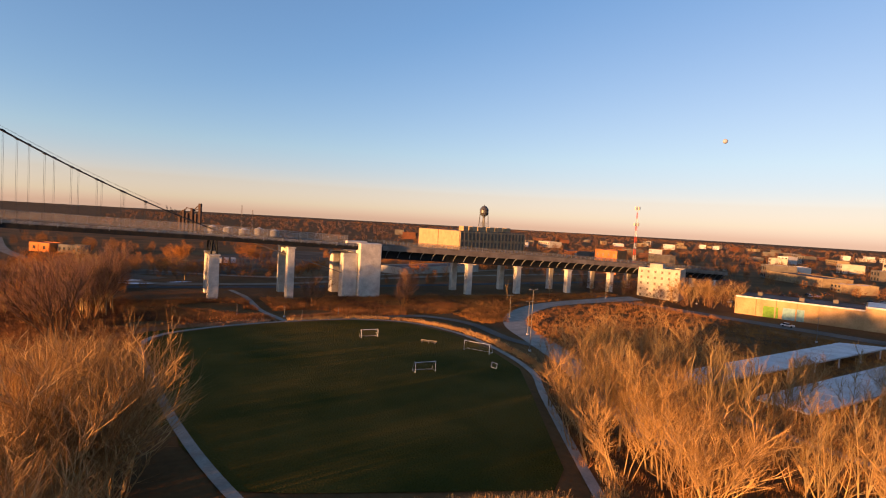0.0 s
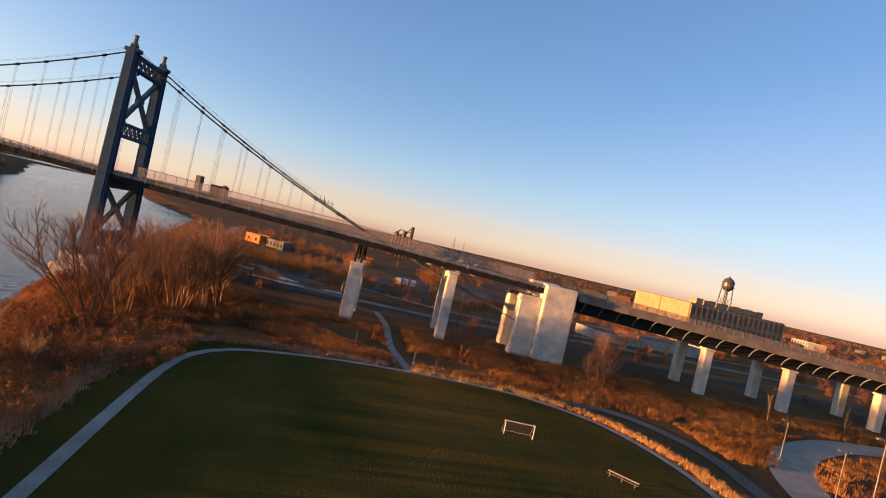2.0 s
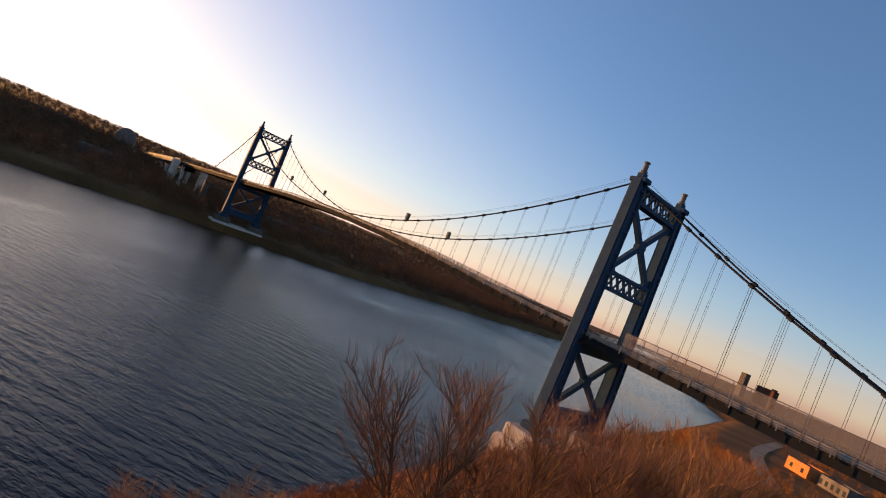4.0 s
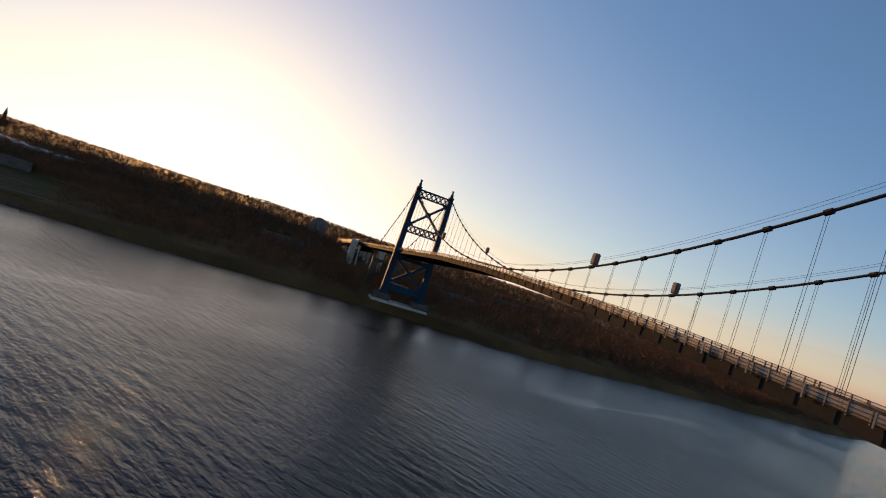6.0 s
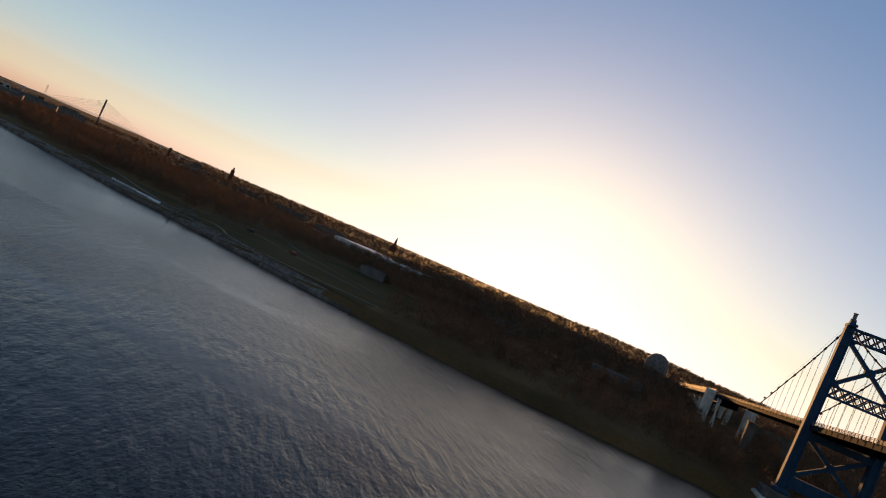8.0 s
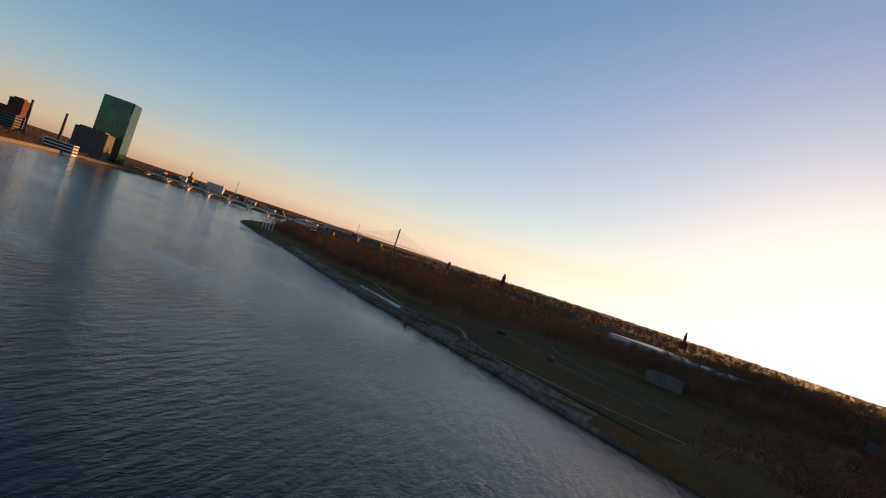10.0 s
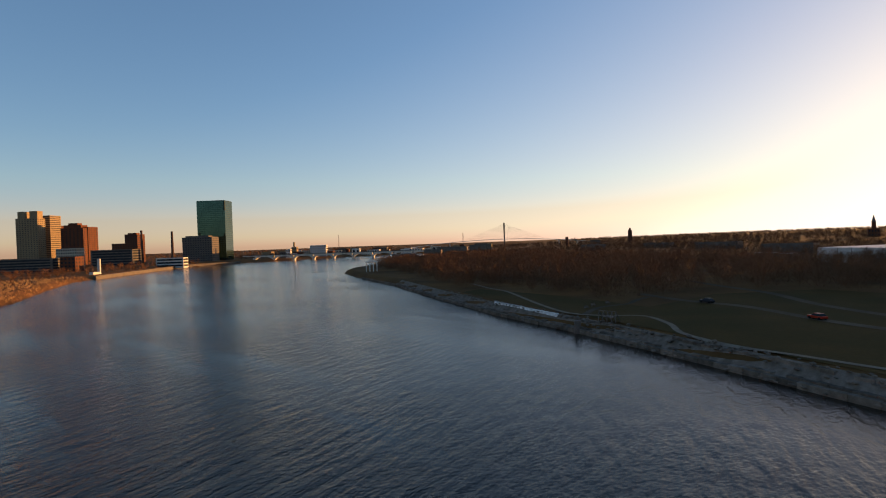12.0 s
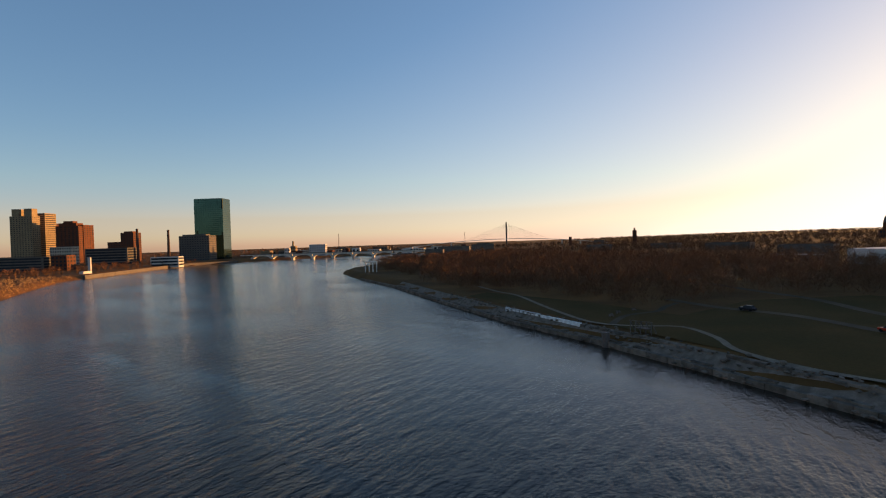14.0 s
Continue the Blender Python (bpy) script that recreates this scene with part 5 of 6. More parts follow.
for k in range(5):
    t = thing("storage_tank", "round pale storage tank", "storage tank", "storage tanks", at=(-106 - k * 15.5, -452 + k * 8.2, 3.5))
    bm = bmesh.new()
    bmesh.ops.create_cone(bm, cap_ends=True, segments=20, radius1=5.2, radius2=5.2, depth=13 - (k % 3) * 1.5, matrix=Matrix.Translation((0, 0, 5.5)))
    part("shell", bm, RAIL, t)
    bm = bmesh.new()
    bmesh.ops.create_cone(bm, cap_ends=True, segments=20, radius1=5.3, radius2=0.4, depth=2.0, matrix=Matrix.Translation((0, 0, 12.8 - (k % 3) * 0.75)))
    part("cone_roof", bm, PALE_CONC, t)


def mast(at, h, label, mats, w=2.4, dishes=()):
    t = thing("lattice_mast", label, "mast", "masts", at=(*at, ground_at(*at)))
    n = 10
    for k in range(n):
        z0, z1 = h * k / n, h * (k + 1) / n
        w0, w1 = w * (1 - 0.75 * k / n), w * (1 - 0.75 * (k + 1) / n)
        bm = bmesh.new()
        for q in range(3):
            a, b = 2.094 * q, 2.094 * (q + 1)
            beam(bm, (w0 * math.cos(a), w0 * math.sin(a), z0), (w1 * math.cos(a), w1 * math.sin(a), z1), 0.22)
            beam(bm, (w0 * math.cos(a), w0 * math.sin(a), z0), (w1 * math.cos(b), w1 * math.sin(b), z1), 0.13)
        part("section", bm, mats[k % len(mats)], t)
    for z in dishes:
        bm = bmesh.new()
        for q in range(5):
            beam(bm, (2 * math.cos(q * 1.26), 2 * math.sin(q * 1.26), z - 1.5), (2 * math.cos(q * 1.26), 2 * math.sin(q * 1.26), z + 1.5), 0.7)
        part("antenna_ring", bm, WHITEWALL, t)
    return t


mast((-444, -150), 57, "tall red and white lattice radio mast", (REDWHITE, PALE_CONC), 1.5, (40, 55))
mast((495, 1440), 47, "distant grey lattice mast", (TANKGREY,), 2.2)
mast((867, 1477), 44, "distant grey lattice mast", (TANKGREY,), 4)
mast((-170, -700), 40, "distant grey lattice mast", (TANKGREY,), 1.6)
mast((-185, -690), 34, "distant grey lattice mast", (TANKGREY,), 1.6)

block("brick_works", "orange brick works with a flat roof", "works", (-343, -92), 28, 26, 16, 17.5, ORANGE, 3, 6, "fr", glass=DUSTY, wfrac=0.3, hfrac=0.3)
block("long_shed", "long tan brick industrial shed with a flat roof", "shed", (-470, -22), 64, 60, 22, 6, TAN, 2, 14, "f", glass=DUSTY, wfrac=0.3, hfrac=0.3)
block("long_shed", "long white industrial shed with a flat roof", "shed", (-540, 60), 76, 60, 24, 7, WHITEWALL, 0, 0, "f")
block("long_shed", "long white industrial shed with a flat roof", "shed", (-372, 92), 74, 24, 14, 4.6, CREAM, 0, 0, "f", roof=TAR)
block("long_shed", "long brown industrial shed with a pale roof", "shed", (-350, 128), 70, 50, 16, 6.5, BRICK, 1, 6, "f", roof=ROOF)
block("long_shed", "long pale shed behind the viaduct", "shed", (-196, -96), 20, 70, 18, 4.2, CREAM, 1, 9, "f")
t = block("white_tower_house", "pale building with a domed white tower", "building", (-640, -30), 62, 14, 12, 16, CREAM, 3, 3, "fr")
local_box("tower", -3, 2, 16, 3, 8, 27, WHITEWALL, t)
bm = bmesh.new()
bmesh.ops.create_uvsphere(bm, u_segments=12, v_segments=8, radius=2.9, matrix=Matrix.Translation((0, 5, 27.2)))
part("dome", bm, WHITEWALL, t)
t = block("church", "pale church with a dark pointed spire", "church", (-690, 115), 72, 12, 26, 12, CREAM, 1, 3, "fr")
local_box("steeple", -2.5, 0, 12, 2.5, 5, 22, CREAM, t)
bm = bmesh.new()
bmesh.ops.create_cone(bm, cap_ends=True, segments=8, radius1=2.9, radius2=0.1, depth=16, matrix=Matrix.Translation((0, 2.5, 30)))
part("spire", bm, TAR, t)
block("barn", "orange-walled low building with a dark lean-to", "building", (13, -197), 140, 15, 9, 5.0, ORANGE, 1, 2, "f", hfrac=0.4, wfrac=0.25, recess=0.4)
block("lean_to", "long dark open shed", "shed", (-3, -188), 140, 17, 7, 4.6, TAR, 1, 5, "f")

# the town beyond: low houses and sheds
r = random.Random(77)
walls = [(WHITEWALL, "white"), (CREAM, "cream"), (TAN, "tan brick"), (BRICK, "red-brown brick"), (GREYWALL, "grey")]
placed = 0
while placed < 80:
    x, y = r.uniform(-1500, -400), r.uniform(-900, 330)
    ang = math.degrees(math.atan2(-(x + 48), y - 202))
    if not 100 < ang < 176 or math.hypot(x + 48, y - 202) < 430:
        continue
    far = math.hypot(x + 48, y - 202)
    m, word = r.choice(walls)
    big = r.random() < 0.35
    block("town_building", f"distant low {word} building with a flat roof", "building", (x, y), 60 + r.uniform(-25, 25), r.uniform(24, 60) if big else r.uniform(9, 18), r.uniform(10, 24), r.uniform(5, 9) if big else r.uniform(5, 11),
          m, 2, 6 if big else 3, "f", "town buildings", roof=r.choice((ROOF, TAR, TAR)))
    placed += 1

# ---- downtown on the far bend ----
V14 = 333.4
t = block("twin_tower", "tall grey-tan office tower with two stepped tops", "office tower", (-119, 1410), V14, 42, 20, 92, TAN, 25, 8, "fr", penthouse=[(-19, 3, -6, 17, 14), (4, 3, 19, 17, 14.5)], wfrac=0.45, hfrac=0.4)
block("office_tower", "tan office tower with lit ribbed side", "office tower", (-95, 1437), V14, 20, 30, 99, TAN, 26, 3, "fr", bands=True, hfrac=0.35)
block("office_tower", "narrow brown brick office slab", "office tower", (-83, 1462), V14, 14, 26, 80, BRICK, 20, 2, "fr", bands=True, hfrac=0.35)
block("brown_tower", "red-brown brick office tower with a stepped crown", "office tower", (-46, 1398), V14, 44, 30, 72, BRICK, 18, 6, "fr", penthouse=[(-18, 3, 16, 22, 6), (-10, 5, 8, 18, 10)], wfrac=0.4, hfrac=0.4)
block("brown_tower", "red-brown brick tower wing with lit pilasters", "office tower", (-26, 1402), V14, 14, 30, 74, BRICK, 18, 2, "r", wfrac=0.35, hfrac=0.5)
block("low_block", "cream low office block", "building", (-35, 1257), V14, 36, 20, 31, CREAM, 6, 9, "fr")
block("office_block", "dark brick office block", "office block", (36, 1334), V14, 25, 26, 38, BRICK, 9, 5, "fr")
block("office_block", "dark stepped office block with a flat top", "office block", (58, 1323), V14, 24, 26, 55, BRICK, 13, 5, "fr", penthouse=[(-8, 4, 8, 16, 3)])
for x, y, h in ((82, 1199, 59), (129, 1175, 55.5)):
    t = thing("chimney", "tall slender dark brick chimney", "chimney", "chimneys", at=(x, y, ground_at(x, y)))
    bm = bmesh.new()
    bmesh.ops.create_cone(bm, cap_ends=True, segments=16, radius1=2.6, radius2=1.7, depth=h, matrix=Matrix.Translation((0, 0, h / 2 - 1)))
    part("shaft", bm, STACK, t)
    bm = bmesh.new()
    bmesh.ops.create_cone(bm, cap_ends=True, segments=16, radius1=2.0, radius2=2.0, depth=1.6, matrix=Matrix.Translation((0, 0, h - 1.6)))
    part("collar", bm, STACK, t)
block("riverside_hotel", "grey riverside office block with a stepped roof", "office block", (169, 1211), V14, 54, 30, 44, GREYWALL, 11, 12, "fr", penthouse=[(-22, 3, 20, 20, 3)], wfrac=0.5, hfrac=0.45)
block("white_pavilion", "white riverside building with long balconies", "building", (126, 972), V14, 38, 14, 12.5, WHITEWALL, 3, 9, "fr", bands=True, hfrac=0.55)
block("striped_office", "long grey office block with pale floor bands", "office block", (40, 1164), V14, 68, 26, 26, GREYWALL, 6, 12, "fr", bands=True, hfrac=0.6)
block("brick_house", "red-brown brick riverside building", "building", (14, 942), V14, 19, 16, 18, BRICK, 4, 4, "fr")
block("parking_garage", "long dark concrete parking garage", "garage", (-42, 970), V14, 88, 30, 17, GREYWALL, 5, 10, "fr", bands=True, hfrac=0.5, roof=TAR)
gt = thing("glass_tower", "tall teal mirror-glass office tower", "office tower", at=(197, 1265, 3.5), turn=V14)
local_box("curtain_wall", -27, 0, -1, 27, 36, 115, TEAL, gt)
local_box("roof_cap", -26, 1, 115, 26, 35, 115.8, MULLION, gt)
for k in range(30):
    local_box("floor_line", -27.06, -0.06, 4 + 3.75 * k, 27.06, 36.06, 4.35 + 3.75 * k, MULLION, gt)
for k in range(13):
    local_box("mullion", -27 + 4.5 * k - 0.1, -0.12, 0, -27 + 4.5 * k + 0.1, 0, 115, MULLION, gt)
local_box("corner_notch", 24.5, -0.2, 96, 27.2, 3, 114, MULLION, gt)
t = thing("white_pylon", "white riverside sign pylon", "pylon", at=(61, 813, 2.5), turn=V14)
local_box("shaft", -1.4, -1, -2, 1.4, 1, 17, WHITEWALL, t, bevel=0.15)
t = thing("river_boat", "white moored passenger boat with two decks", "boat", at=(60, 800, 0), turn=V14 + 90)
bm = bmesh.new()
hull = [(-11, -2.6), (7, -2.6), (11, 0), (7, 2.6), (-11, 2.6)]
lo = [bm.verts.new((x * 0.94, y * 0.8, -0.6)) for x, y in hull]
hi = [bm.verts.new((x, y, 1.8)) for x, y in hull]
for k in range(5):
    bm.faces.new((lo[k], lo[(k + 1) % 5], hi[(k + 1) % 5], hi[k]))
bm.faces.new(hi)
bm.faces.new(lo[::-1])
part("hull", bm, WHITEWALL, t)
local_box("lower_deck", -9, -2.2, 1.8, 5, 2.2, 4.0, WHITEWALL, t)
local_box("upper_deck", -8, -2, 4.2, 3, 2, 6.0, WHITEWALL, t)
local_box("window_band", -8.6, -2.26, 2.5, 4.6, 2.26, 3.4, PANE, t)
block("far_house", "small white riverside house", "building", (326, 1189), V14, 9, 9, 16, WHITEWALL, 3, 3, "fr")
t = block("far_church", "tan church with a tower", "church", (346, 1235), V14, 10, 14, 20, TAN, 3, 2, "fr")
local_box("tower", -1.5, 1, 20, 1.5, 4, 30, TAN, t)
block("far_mill", "pale grey mill block", "mill", (390, 1157 + 60), V14, 32, 16, 22, PALE_CONC, 5, 7, "fr")
for i in range(16):
    k = i / 16
    block("far_house", "distant low riverside building", "building", (330 + 420 * k, 1250 - 120 * k + 40 * (i % 3)), V14 + r.uniform(-15, 15), r.uniform(14, 34), 12, r.uniform(6, 14), r.choice((CREAM, BRICK, WHITEWALL, GREYWALL)), 2, 5, "fr", "far riverside buildings")

# low road bridge with pale arches
ab = thing("arch_bridge", "long low road bridge with pale concrete arches", "bridge", at=(262, 1165, 0), turn=-26.7)
n = 11
for k in range(n):
    x0 = k * 36
    local_box("pier", x0 - 2, -5, -3, x0 + 2, 5, 6, CONCRETE, ab)
    bm = bmesh.new()
    m = 8
    up = [bm.verts.new((x0 + 2 + 32 * i / m, -5.5, 9.4)) for i in range(m + 1)]
    dn = [bm.verts.new((x0 + 2 + 32 * i / m, -5.5, 3.2 + 4.8 * math.sqrt(max(0.0, 1 - (2 * i / m - 1) ** 2)))) for i in range(m + 1)]
    for i in range(m):
        bm.faces.new((dn[i], dn[i + 1], up[i + 1], up[i]))
    g = bmesh.ops.extrude_face_region(bm, geom=bm.faces[:])["geom"]
    bmesh.ops.translate(bm, verts=[v for v in g if isinstance(v, bmesh.types.BMVert)], vec=(0, 11, 0))
    part("arch_span", bm, CONCRETE, ab)
local_box("deck", -20, -6, 9.4, n * 36, 6, 10.4, CONCRETE, ab)
local_box("parapet", -20, -6, 10.4, n * 36, -5.6, 11.3, GREYWALL, ab)

# far cable-stayed bridge
sk = thing("cable_stayed_bridge", "distant cable-stayed bridge with one slim pylon", "bridge", at=(973, 1425, 0), turn=-26.6)
local_box("pylon", -1.8, -1.8, 0, 1.8, 1.8, 72, GREYWALL, sk)
bm = bmesh.new()
last = None
for i in range(-26, 27):
    x = i * 11
    z = 26 - 0.00022 * x * x - (0.004 * x if x > 0 else 0)
    ring = [bm.verts.new(p) for p in ((x, -6, z - 1.6), (x, 6, z - 1.6), (x, 6, z), (x, -6, z))]
    if last:
        for k in range(4):
            bm.faces.new((last[k], last[(k + 1) % 4], ring[(k + 1) % 4], ring[k]))
    last = ring
part("deck", bm, CONCRETE, sk)
for i in range(-10, 11):
    if i:
        bm = bmesh.new()
        beam(bm, (i * 11, 0, 25.5), (0, 0, 68 - abs(10 - abs(i)) * 2.4), 0.3)
        part("stay_cable", bm, CABLE, sk)
for x in range(-260, 261, 52):
    if abs(x) > 120:
        local_box("pier", x - 1.5, -4, -2, x + 1.5, 4, 24 - 0.00022 * x * x, CONCRETE, sk)

# skyline of the far side
t = block("tower_house", "slim dark tower on the skyline", "tower", (1065, 1043), -45, 9, 9, 30, BRICK, 8, 2, "fr", penthouse=[(-2, 2, 2, 6, 6)])
block("tower_house", "small dark block on the skyline", "tower", (935, 1108), -45, 6, 6, 20, BRICK, 5, 2, "fr")
block("tower_house", "low dark block on the skyline", "building", (993, 1079), -45, 22, 12, 11, GREYWALL, 3, 5, "fr")
ch = block("hill_church", "distant church with a domed steeple", "church", (1195, 625), -62, 16, 30, 14, BRICK, 2, 4, "fr")
local_box("steeple", -3, 0, 14, 3, 6, 26, BRICK, ch)
bm = bmesh.new()
bmesh.ops.create_cone(bm, cap_ends=True, segments=8, radius1=3.2, radius2=0.2, depth=12, matrix=Matrix.Translation((0, 3, 32)))
part("spire", bm, TAR, ch)
ws = thing("white_plant", "long low white industrial building behind the wood", "industrial building", at=(454, 317, ground_at(440, 317)), turn=-105)
local_box("wall", 0, 0, -1, 84, 46, 8.4, WHITEWALL, ws)
local_box("roof", 0.4, 0.4, 8.4, 83.6, 45.6, 8.6, ROOF, ws)
for k in range(10):
    local_box("panel_joint", 4 + 8 * k, -0.08, 0, 4.25 + 8 * k, 0.05, 8.3, GREYWALL, ws)
for k in range(4):
    local_box("window", 10 + 18 * k, -0.1, 3, 15 + 18 * k, 0.08, 4.6, PANE, ws)
block("low_shed", "low pale-roofed shed behind the wood", "shed", (476, 360), -109, 40, 16, 4.2, GREYWALL, 1, 8, "f", roof=ROOF)
for x, y, w, h in ((320, -60, 22, 6), (352, 60, 26, 7), (380, 130, 30, 6), (420, -140, 26, 7), (330, 205, 16, 4.5), (600, 420, 40, 8), (640, 250, 46, 7), (560, 90, 38, 8), (520, -260, 34, 7), (700, 560, 50, 8), (760, 700, 40, 7)):
    block("shore_building", "low industrial building on the far shore", "building", (x, y), -80, w, 14, h, GREYWALL, 0, 0, "f", "far shore buildings", roof=TAR)
dm = thing("storage_dome", "dark domed storage silo by the far approach", "storage silo", at=(520, 36, ground_at(520, 36)))
bm = bmesh.new()
bmesh.ops.create_uvsphere(bm, u_segments=18, v_segments=10, radius=9, matrix=Matrix.Translation((0, 0, 12)))
bmesh.ops.create_cone(bm, cap_ends=True, segments=18, radius1=9, radius2=9, depth=14, matrix=Matrix.Translation((0, 0, 5.5)))
part("shell", bm, TANKGREY, dm)

# the moon, high over the town
# dim bluish base: the paling by the air in front is painted in
MOON = material("moon_through_haze", (0.33, 0.36, 0.42), 1.0, tint=(0.26, 0.29, 0.35), scale=0.03)
bm = bmesh.new()
my, mel = radians(124.3), radians(9.1)
bmesh.ops.create_uvsphere(bm, u_segments=24, v_segments=16, radius=18, matrix=Matrix.Translation((-48 - math.sin(my) * math.cos(mel) * 4600, 202 + math.cos(my) * math.cos(mel) * 4600, 35 + math.sin(mel) * 4600)))
for f in bm.faces:
    f.smooth = True
tagged(part("moon", bm, MOON), "pale nearly full moon in the morning sky", "moon", kind="structure")

# tower blocks upstream, seen through the bridge fence
block("tower_block", "distant grey-brown tower block upstream", "tower block", (440, -1250), 160, 14, 14, 54, GREYWALL, 14, 3, "fr")
block("tower_block", "distant wide brown slab block upstream", "tower block", (392, -1262), 160, 44, 16, 40, BRICK, 10, 8, "fr", penthouse=[(12, 3, 20, 12, 4)])

# ---- small things ----
CARPAINT = [material(n, c, 0.3, 0.1, scale=0.2) for n, c in (("white_car_paint", (0.7, 0.7, 0.7)), ("dark_car_paint", (0.03, 0.03, 0.035)), ("silver_car_paint", (0.35, 0.36, 0.37)), ("red_car_paint", (0.40, 0.04, 0.02)))]
RUBBER = material("tyre_rubber", (0.02, 0.02, 0.02), 0.9)
NET = fence_material()
NET.name = "goal_net_cord"
NET.node_tree.nodes["Principled BSDF"].inputs["Alpha"].default_value = 0.12
POLE = material("lamp_pole_metal", (0.20, 0.185, 0.165), 0.5, 0.4)


def goal(x, y, turn, w, h, d):
    t = thing("football_goal", "white metal football goal with a thin net", "football goal", "football goals", at=(x, y, ground_at(x, y) + 0.1), turn=turn)
    for s in (-1, 1):
        bm = bmesh.new()
        tube(bm, [(s * w / 2, 0, 0), (s * w / 2, 0, h)], 0.06, 6)
        part("post", bm, WHITE, t)
        bm = bmesh.new()
        tube(bm, [(s * w / 2, 0, h), (s * w / 2, d * 0.4, h), (s * w / 2, d, 0.05), (s * w / 2, 0, 0.05)], 0.03, 5)
        part("side_stay", bm, WHITE, t)
    bm = bmesh.new()
    tube(bm, [(-w / 2, 0, h), (w / 2, 0, h)], 0.06, 6)
    part("crossbar", bm, WHITE, t)
    bm = bmesh.new()
    tube(bm, [(-w / 2, d, 0.05), (w / 2, d, 0.05)], 0.03, 5)
    part("ground_bar", bm, WHITE, t)
    bm = bmesh.new()
    v = [bm.verts.new(p) for p in ((-w / 2, d * 0.4, h), (w / 2, d * 0.4, h), (w / 2, d, 0.1), (-w / 2, d, 0.1))]
    bm.faces.new(v)
    part("net", bm, NET, t)


goal(-99.5, 70.1, 178, 4.6, 2.1, 1.6)
goal(-99.5, 103.6, 176, 4.6, 2.1, 1.8)
goal(-119.6, 91.8, 122, 7.0, 2.4, 2.0)
t = thing("players_bench", "low grey players' bench beside the pitch", "bench", at=(-112, 80.3, ground_at(-112, 80.3) + 0.1), turn=135)
local_box("seat", -2.2, -0.18, 0.42, 2.2, 0.18, 0.47, RAIL, t)
local_box("backrest", -2.2, 0.2, 0.6, 2.2, 0.26, 0.8, RAIL, t)
for s in (-1.8, 0, 1.8):
    local_box("leg", s - 0.04, -0.16, 0, s + 0.04, 0.25, 0.62, RAIL, t)
t = thing("folded_goal", "small white goal frame lying folded on its side", "football goal", at=(-115.6, 105.4, ground_at(-115.6, 105.4) + 0.1), turn=95)
for a, b in (((-0.9, 0, 0.06), (0.9, 0, 0.06)), ((-0.9, 0, 0.06), (-0.9, 0.3, 1.1)), ((0.9, 0, 0.06), (0.9, 0.3, 1.1)), ((-0.9, 0.3, 1.1), (0.9, 0.3, 1.1))):
    bm = bmesh.new()
    tube(bm, [a, b], 0.06, 5)
    part("frame_bar", bm, WHITE, t)


def lamp_post(x, y, h, arm=True, label="tall grey floodlight pole beside the road"):
    t = thing("lamp_post", label, "lamp post", "lamp posts", at=(x, y, ground_at(x, y)))
    bm = bmesh.new()
    tube(bm, [(0, 0, -0.3), (0, 0, h)], [0.11, 0.06], 8)
    part("pole", bm, POLE, t)
    local_box("base", -0.28, -0.28, -0.2, 0.28, 0.28, 0.5, PALE_CONC, t)
    if arm:
        for s in (-1, 1):
            bm = bmesh.new()
            beam(bm, (0, 0, h - 0.1), (s * 0.9, 0, h), 0.08)
            a = part("arm", bm, POLE, t)
            local_box("lamp_head", s * 0.9 - 0.35, -0.2, h - 0.05, s * 0.9 + 0.35, 0.2, h + 0.15, POLE, a)


for x, y, h in ((-134, 94.6, 16), (-157, 53.5, 8), (-146, 78, 10), (-236, 20.3, 9), (-237, 111, 8), (-275, 40, 9)):
    lamp_post(x, y, h)
for x, y, h in ((-84, 37.6, 3.6), (-88.2, 42.4, 3.0), (-71, 32, 3.4), (-100, 40.6, 3.0)):
    lamp_post(x, y, h, False, "short pale path post beside the meadow")


def car(x, y, turn, paint, label, z=None):
    t = thing("car", label, "car", "parked cars", at=(x, y, (ground_at(x, y) if z is None else z) + 0.12), turn=turn)
    bm = bmesh.new()
    box(bm, -2.2, -0.88, 0.3, 2.2, 0.88, 0.88, 0.14)
    part("body", bm, paint, t)
    bm = bmesh.new()
    lo = [bm.verts.new(p) for p in ((-1.7, -0.8, 0.88), (1.1, -0.8, 0.88), (1.1, 0.8, 0.88), (-1.7, 0.8, 0.88))]
    hi = [bm.verts.new(p) for p in ((-1.3, -0.66, 1.42), (0.45, -0.66, 1.42), (0.45, 0.66, 1.42), (-1.3, 0.66, 1.42))]
    for k in range(4):
        bm.faces.new((lo[k], lo[(k + 1) % 4], hi[(k + 1) % 4], hi[k]))
    part("windows", bm, PANE, t)
    local_box("car_roof", -1.3, -0.67, 1.4, 0.46, 0.67, 1.47, paint, t)
    for wx in (-1.35, 1.35):
        for wy in (-0.85, 0.85):
            bm = bmesh.new()
            bmesh.ops.create_cone(bm, cap_ends=True, segments=12, radius1=0.33, radius2=0.33, depth=0.22, matrix=pose(wx, wy, 0.33, 90, 0, 0))
            part("wheel", bm, RUBBER, t)
    return t


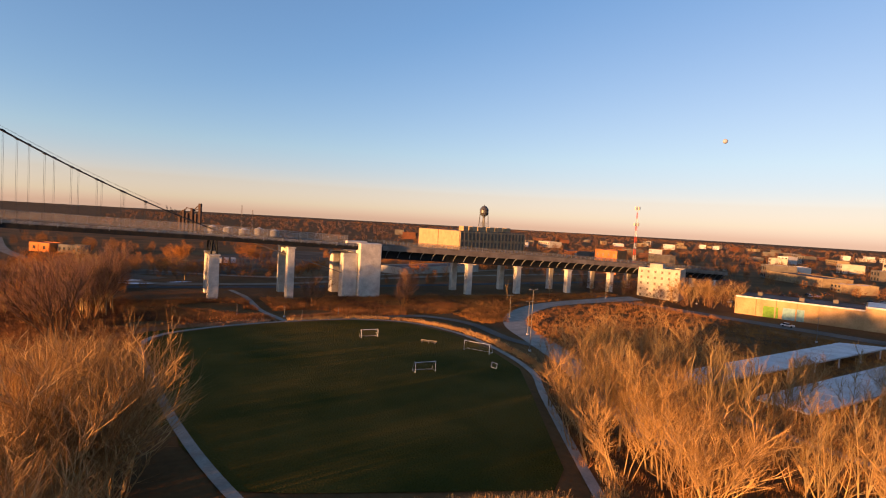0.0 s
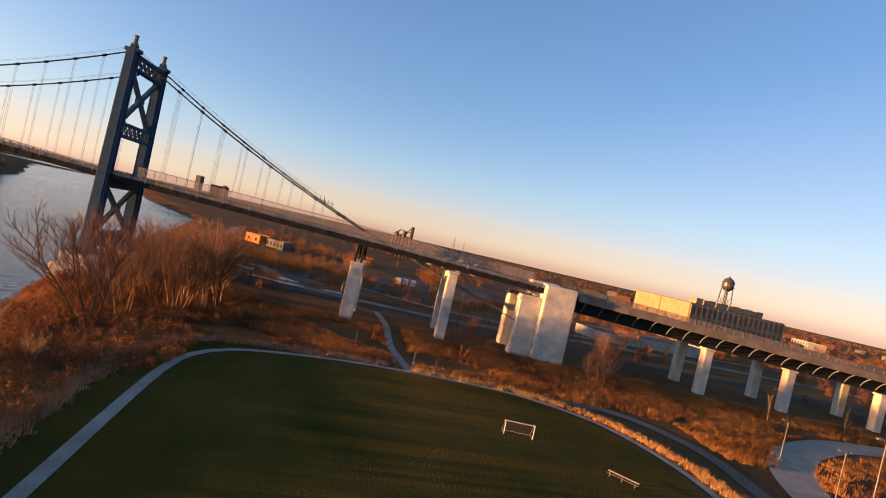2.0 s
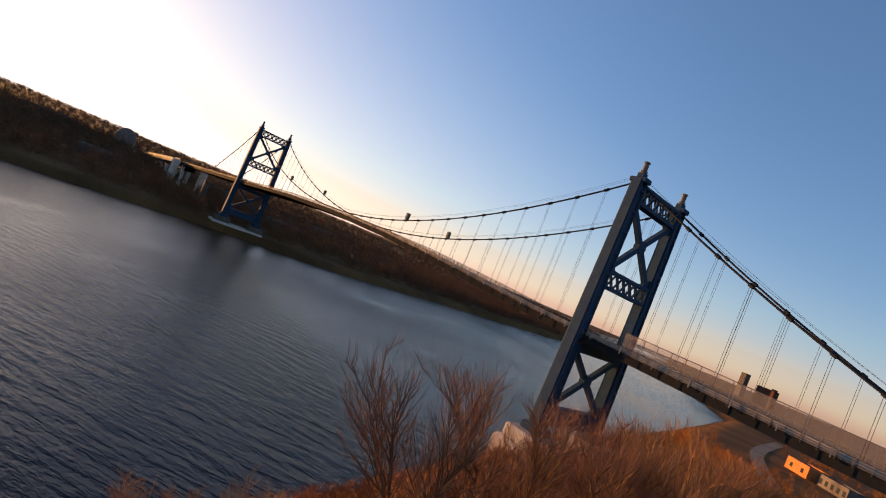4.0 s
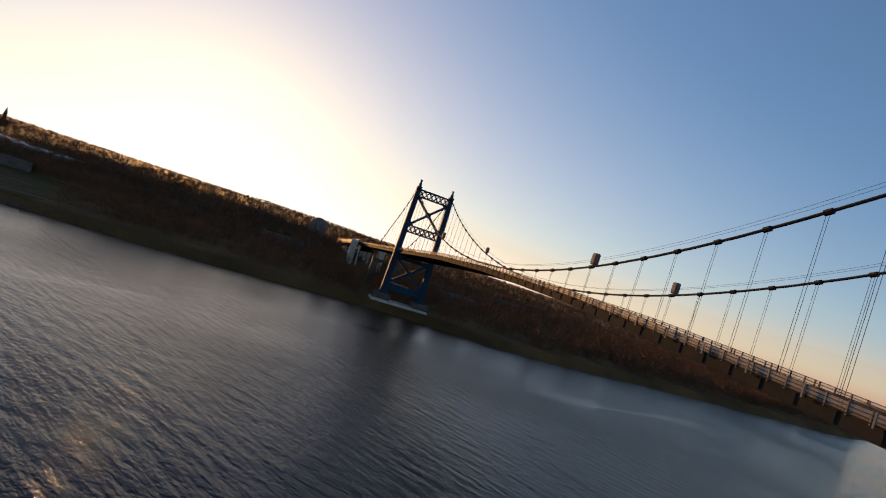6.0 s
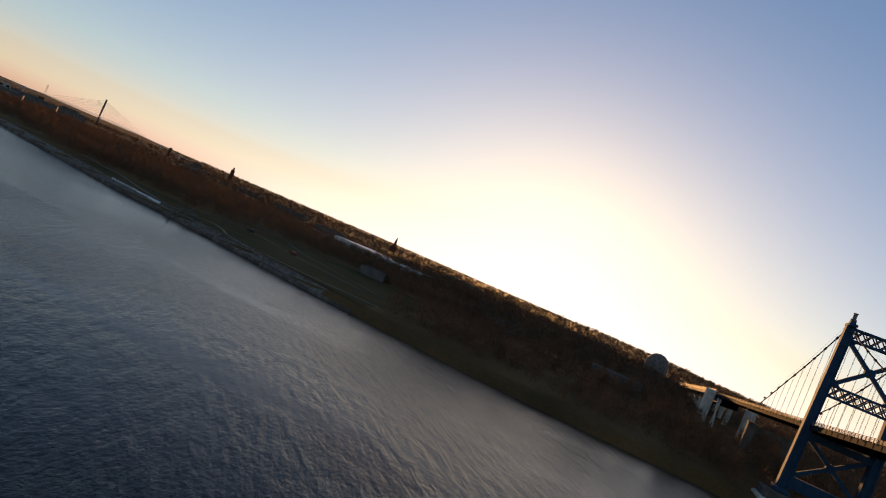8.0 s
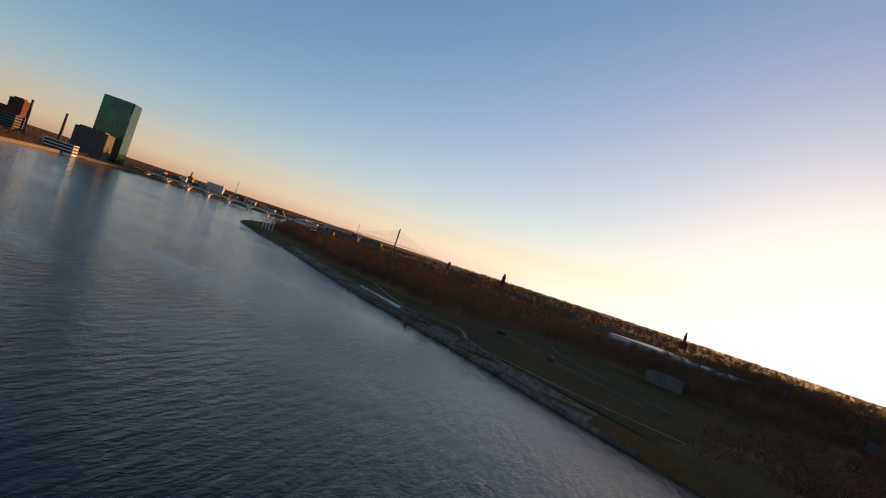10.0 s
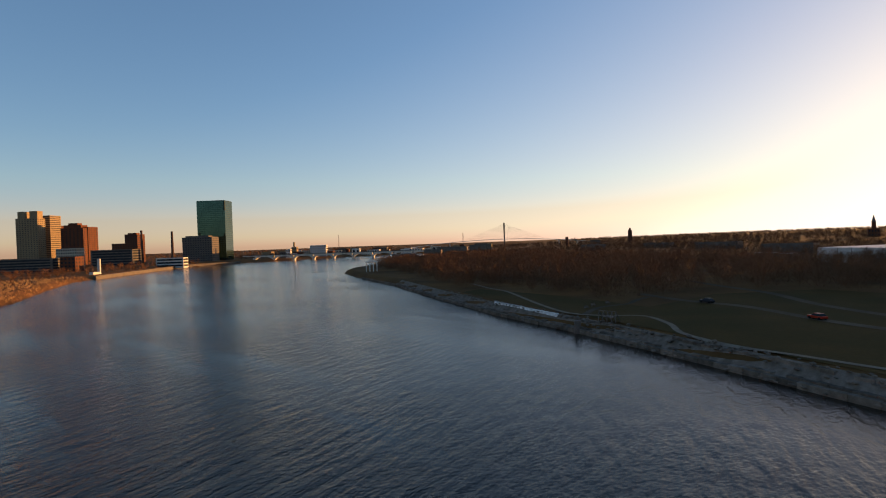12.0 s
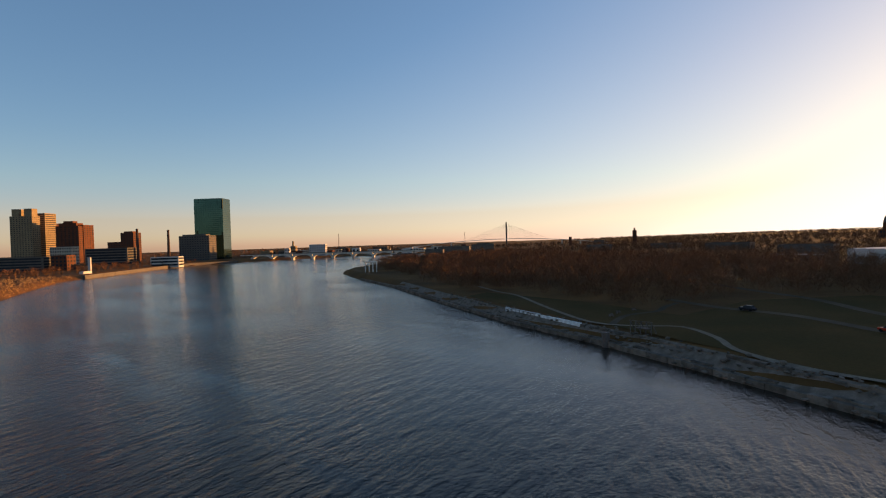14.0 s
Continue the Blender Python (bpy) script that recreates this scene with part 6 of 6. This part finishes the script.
words = ("white", "dark", "silver", "red")
masters = [car(-258.2, 90.5, 105, CARPAINT[0], "white car parked by the warehouse"), car(280.9, 256, 90, CARPAINT[1], "dark car on the park road"),
           car(-300, 40, 20, CARPAINT[2], "silver car parked in the yard"), car(272.6, 219.8, 74, CARPAINT[3], "red car parked on the park road")]
r = random.Random(9)
n = 0
while n < 46:
    x, y = r.uniform(-420, -296), r.uniform(20, 120)
    if x + 268 > -28 - (y - 60) * 0.38 - 4:
        continue
    k = r.choice((0, 1, 1, 2, 2))
    c = copy_thing(masters[k], pose(x, y, ground_at(x, y) + 0.12, 0, 0, r.choice((20, 110)) + r.uniform(-6, 6)))
    c["label"] = f"{words[k]} car parked in the yard behind the warehouse"
    n += 1
for x, y, turn in ((-81.5, -127, 84), (-85.2, -127.6, 83), (-89.2, -128.4, 85)):
    t = thing("box_trailer", "white box trailer parked in the yard", "trailer", "trailers", at=(x, y, ground_at(x, y) + 0.1), turn=turn)
    local_box("box_body", -3.0, -1.25, 1.0, 3.0, 1.25, 3.8, WHITEWALL, t, bevel=0.06)
    local_box("chassis", -2.9, -0.6, 0.7, 2.9, 0.6, 1.0, RUBBER, t)
    for wx in (-2.0, -1.0, 2.2):
        for wy in (-1.0, 1.0):
            bm = bmesh.new()
            bmesh.ops.create_cone(bm, cap_ends=True, segments=12, radius1=0.48, radius2=0.48, depth=0.35, matrix=pose(wx, wy, 0.48, 90, 0, 0))
            part("wheel", bm, RUBBER, t)

# play frame and benches of the far park
t = thing("play_frame", "dark climbing frame with slanted beams on the park lawn", "climbing frame", at=(234.6, 246.6, ground_at(234.6, 246.6)), turn=100)
for k in range(5):
    bm = bmesh.new()
    beam(bm, (k * 1.3, -1, 0), (k * 1.3 + 0.5, 0, 2.6), 0.16)
    beam(bm, (k * 1.3, 1, 0), (k * 1.3 + 0.5, 0, 2.6), 0.16)
    part("trestle", bm, TANKGREY, t)
local_box("ridge_beam", 0.3, -0.08, 2.5, 6, 0.08, 2.66, TANKGREY, t)
local_box("platform", 1, -0.9, 1.1, 4, 0.9, 1.25, TANKGREY, t)
for i, (x, y) in enumerate(((246, 268.5), (252, 272), (259, 273))):
    t = thing("park_bench", "small dark bench beside the park drive", "bench", "park benches", at=(x, y + 2.5, ground_at(x, y + 2.5)), turn=10)
    local_box("seat", -0.9, -0.25, 0.42, 0.9, 0.25, 0.5, TANKGREY, t)
    local_box("backrest", -0.9, 0.22, 0.5, 0.9, 0.28, 0.95, TANKGREY, t)
    for s in (-0.8, 0.8):
        local_box("leg", s - 0.05, -0.22, 0, s + 0.05, 0.22, 0.42, TANKGREY, t)
# mooring post of the far wall, poles of the yard
bm = bmesh.new()
tube(bm, [(229, 255.4, -1), (229, 255.4, 3.4)], 0.9, 10)
tagged(part("mooring_dolphin", bm, TANKGREY), "dark timber mooring post at the river wall", "mooring post")
for x, y, h in ((-60, -44, 9), (-104, -46, 9), (-150, -56, 9), (-200, -70, 9), (-32, -60, 9)):
    t = thing("utility_pole", "brown wooden utility pole with a crossarm", "utility pole", "utility poles", at=(x, y, ground_at(x, y)))
    bm = bmesh.new()
    tube(bm, [(0, 0, -0.4), (0, 0, h)], [0.17, 0.11], 7)
    part("pole", bm, BARK, t)
    local_box("crossarm", -1.2, -0.07, h - 0.9, 1.2, 0.07, h - 0.75, BARK, t)

# colonnade on the point and pale-roofed sheds behind the wood
cx, cy = 272, 546
t = thing("colonnade", "small white open colonnade on the grassy point", "colonnade", at=(cx, cy, ground_at(cx, cy)), turn=V14)
for k in range(4):
    local_box("column", -4.5 + 2.8 * k, -0.35, -0.5, -3.8 + 2.8 * k, 0.35, 7.2, WHITEWALL, t)
local_box("lintel", -5.0, -0.5, 7.2, 5.1, 0.5, 8.0, WHITEWALL, t)
for x, y, w, h in ((427, 857, 34, 11), (470, 850, 26, 9), (520, 880, 44, 12), (576, 1008, 40, 11), (620, 960, 36, 12), (665, 720, 30, 8)):
    block("long_shed", "low shed with a pale sheet roof behind the wood", "shed", (x, y), V14 + r.uniform(-12, 12), w, 18, h, GREYWALL, 1, 8, "f", "sheds behind the wood", roof=ROOF, glass=DUSTY)

# quay of the town shore
quay = thing("quay_wall", "long dark concrete quay along the town shore", "quay wall")
stops = [752 + 24 * i for i in range(15)]
for a, b in zip(stops, stops[1:]):
    bm = bmesh.new()
    beam(bm, (along(NEAR_BANK, a) + 1.5, a, 1.0), (along(NEAR_BANK, b) + 1.5, b - 0.15, 1.0), 2.2, 5.4)
    part("quay_block", bm, DARKSTONE, quay)
x, y, g = region(50, 520, 240, 1050, 1215, 1560, lambda a, b: near_in(a, b) > 25)
scatter("town_trees", x, y, g.uniform(5, 10, len(x)), 60, 0.16, FARWOOD, "dark leafless trees beyond the road bridge", "trees", 23, 0.6, 0.05)
for i in range(26):
    x, y = r.uniform(300, 900), r.uniform(1225, 1480)
    if near_in(x, y) > 20:
        m, word = r.choice(((CREAM, "cream"), (BRICK, "red-brown brick"), (WHITEWALL, "white"), (TAN, "tan brick")))
        block("far_house", f"distant low {word} house beyond the road bridge", "building", (x, y), V14 + r.uniform(-30, 30), r.uniform(10, 30), 12, r.uniform(6, 13), m, 1, 2, "f", "far riverside buildings")
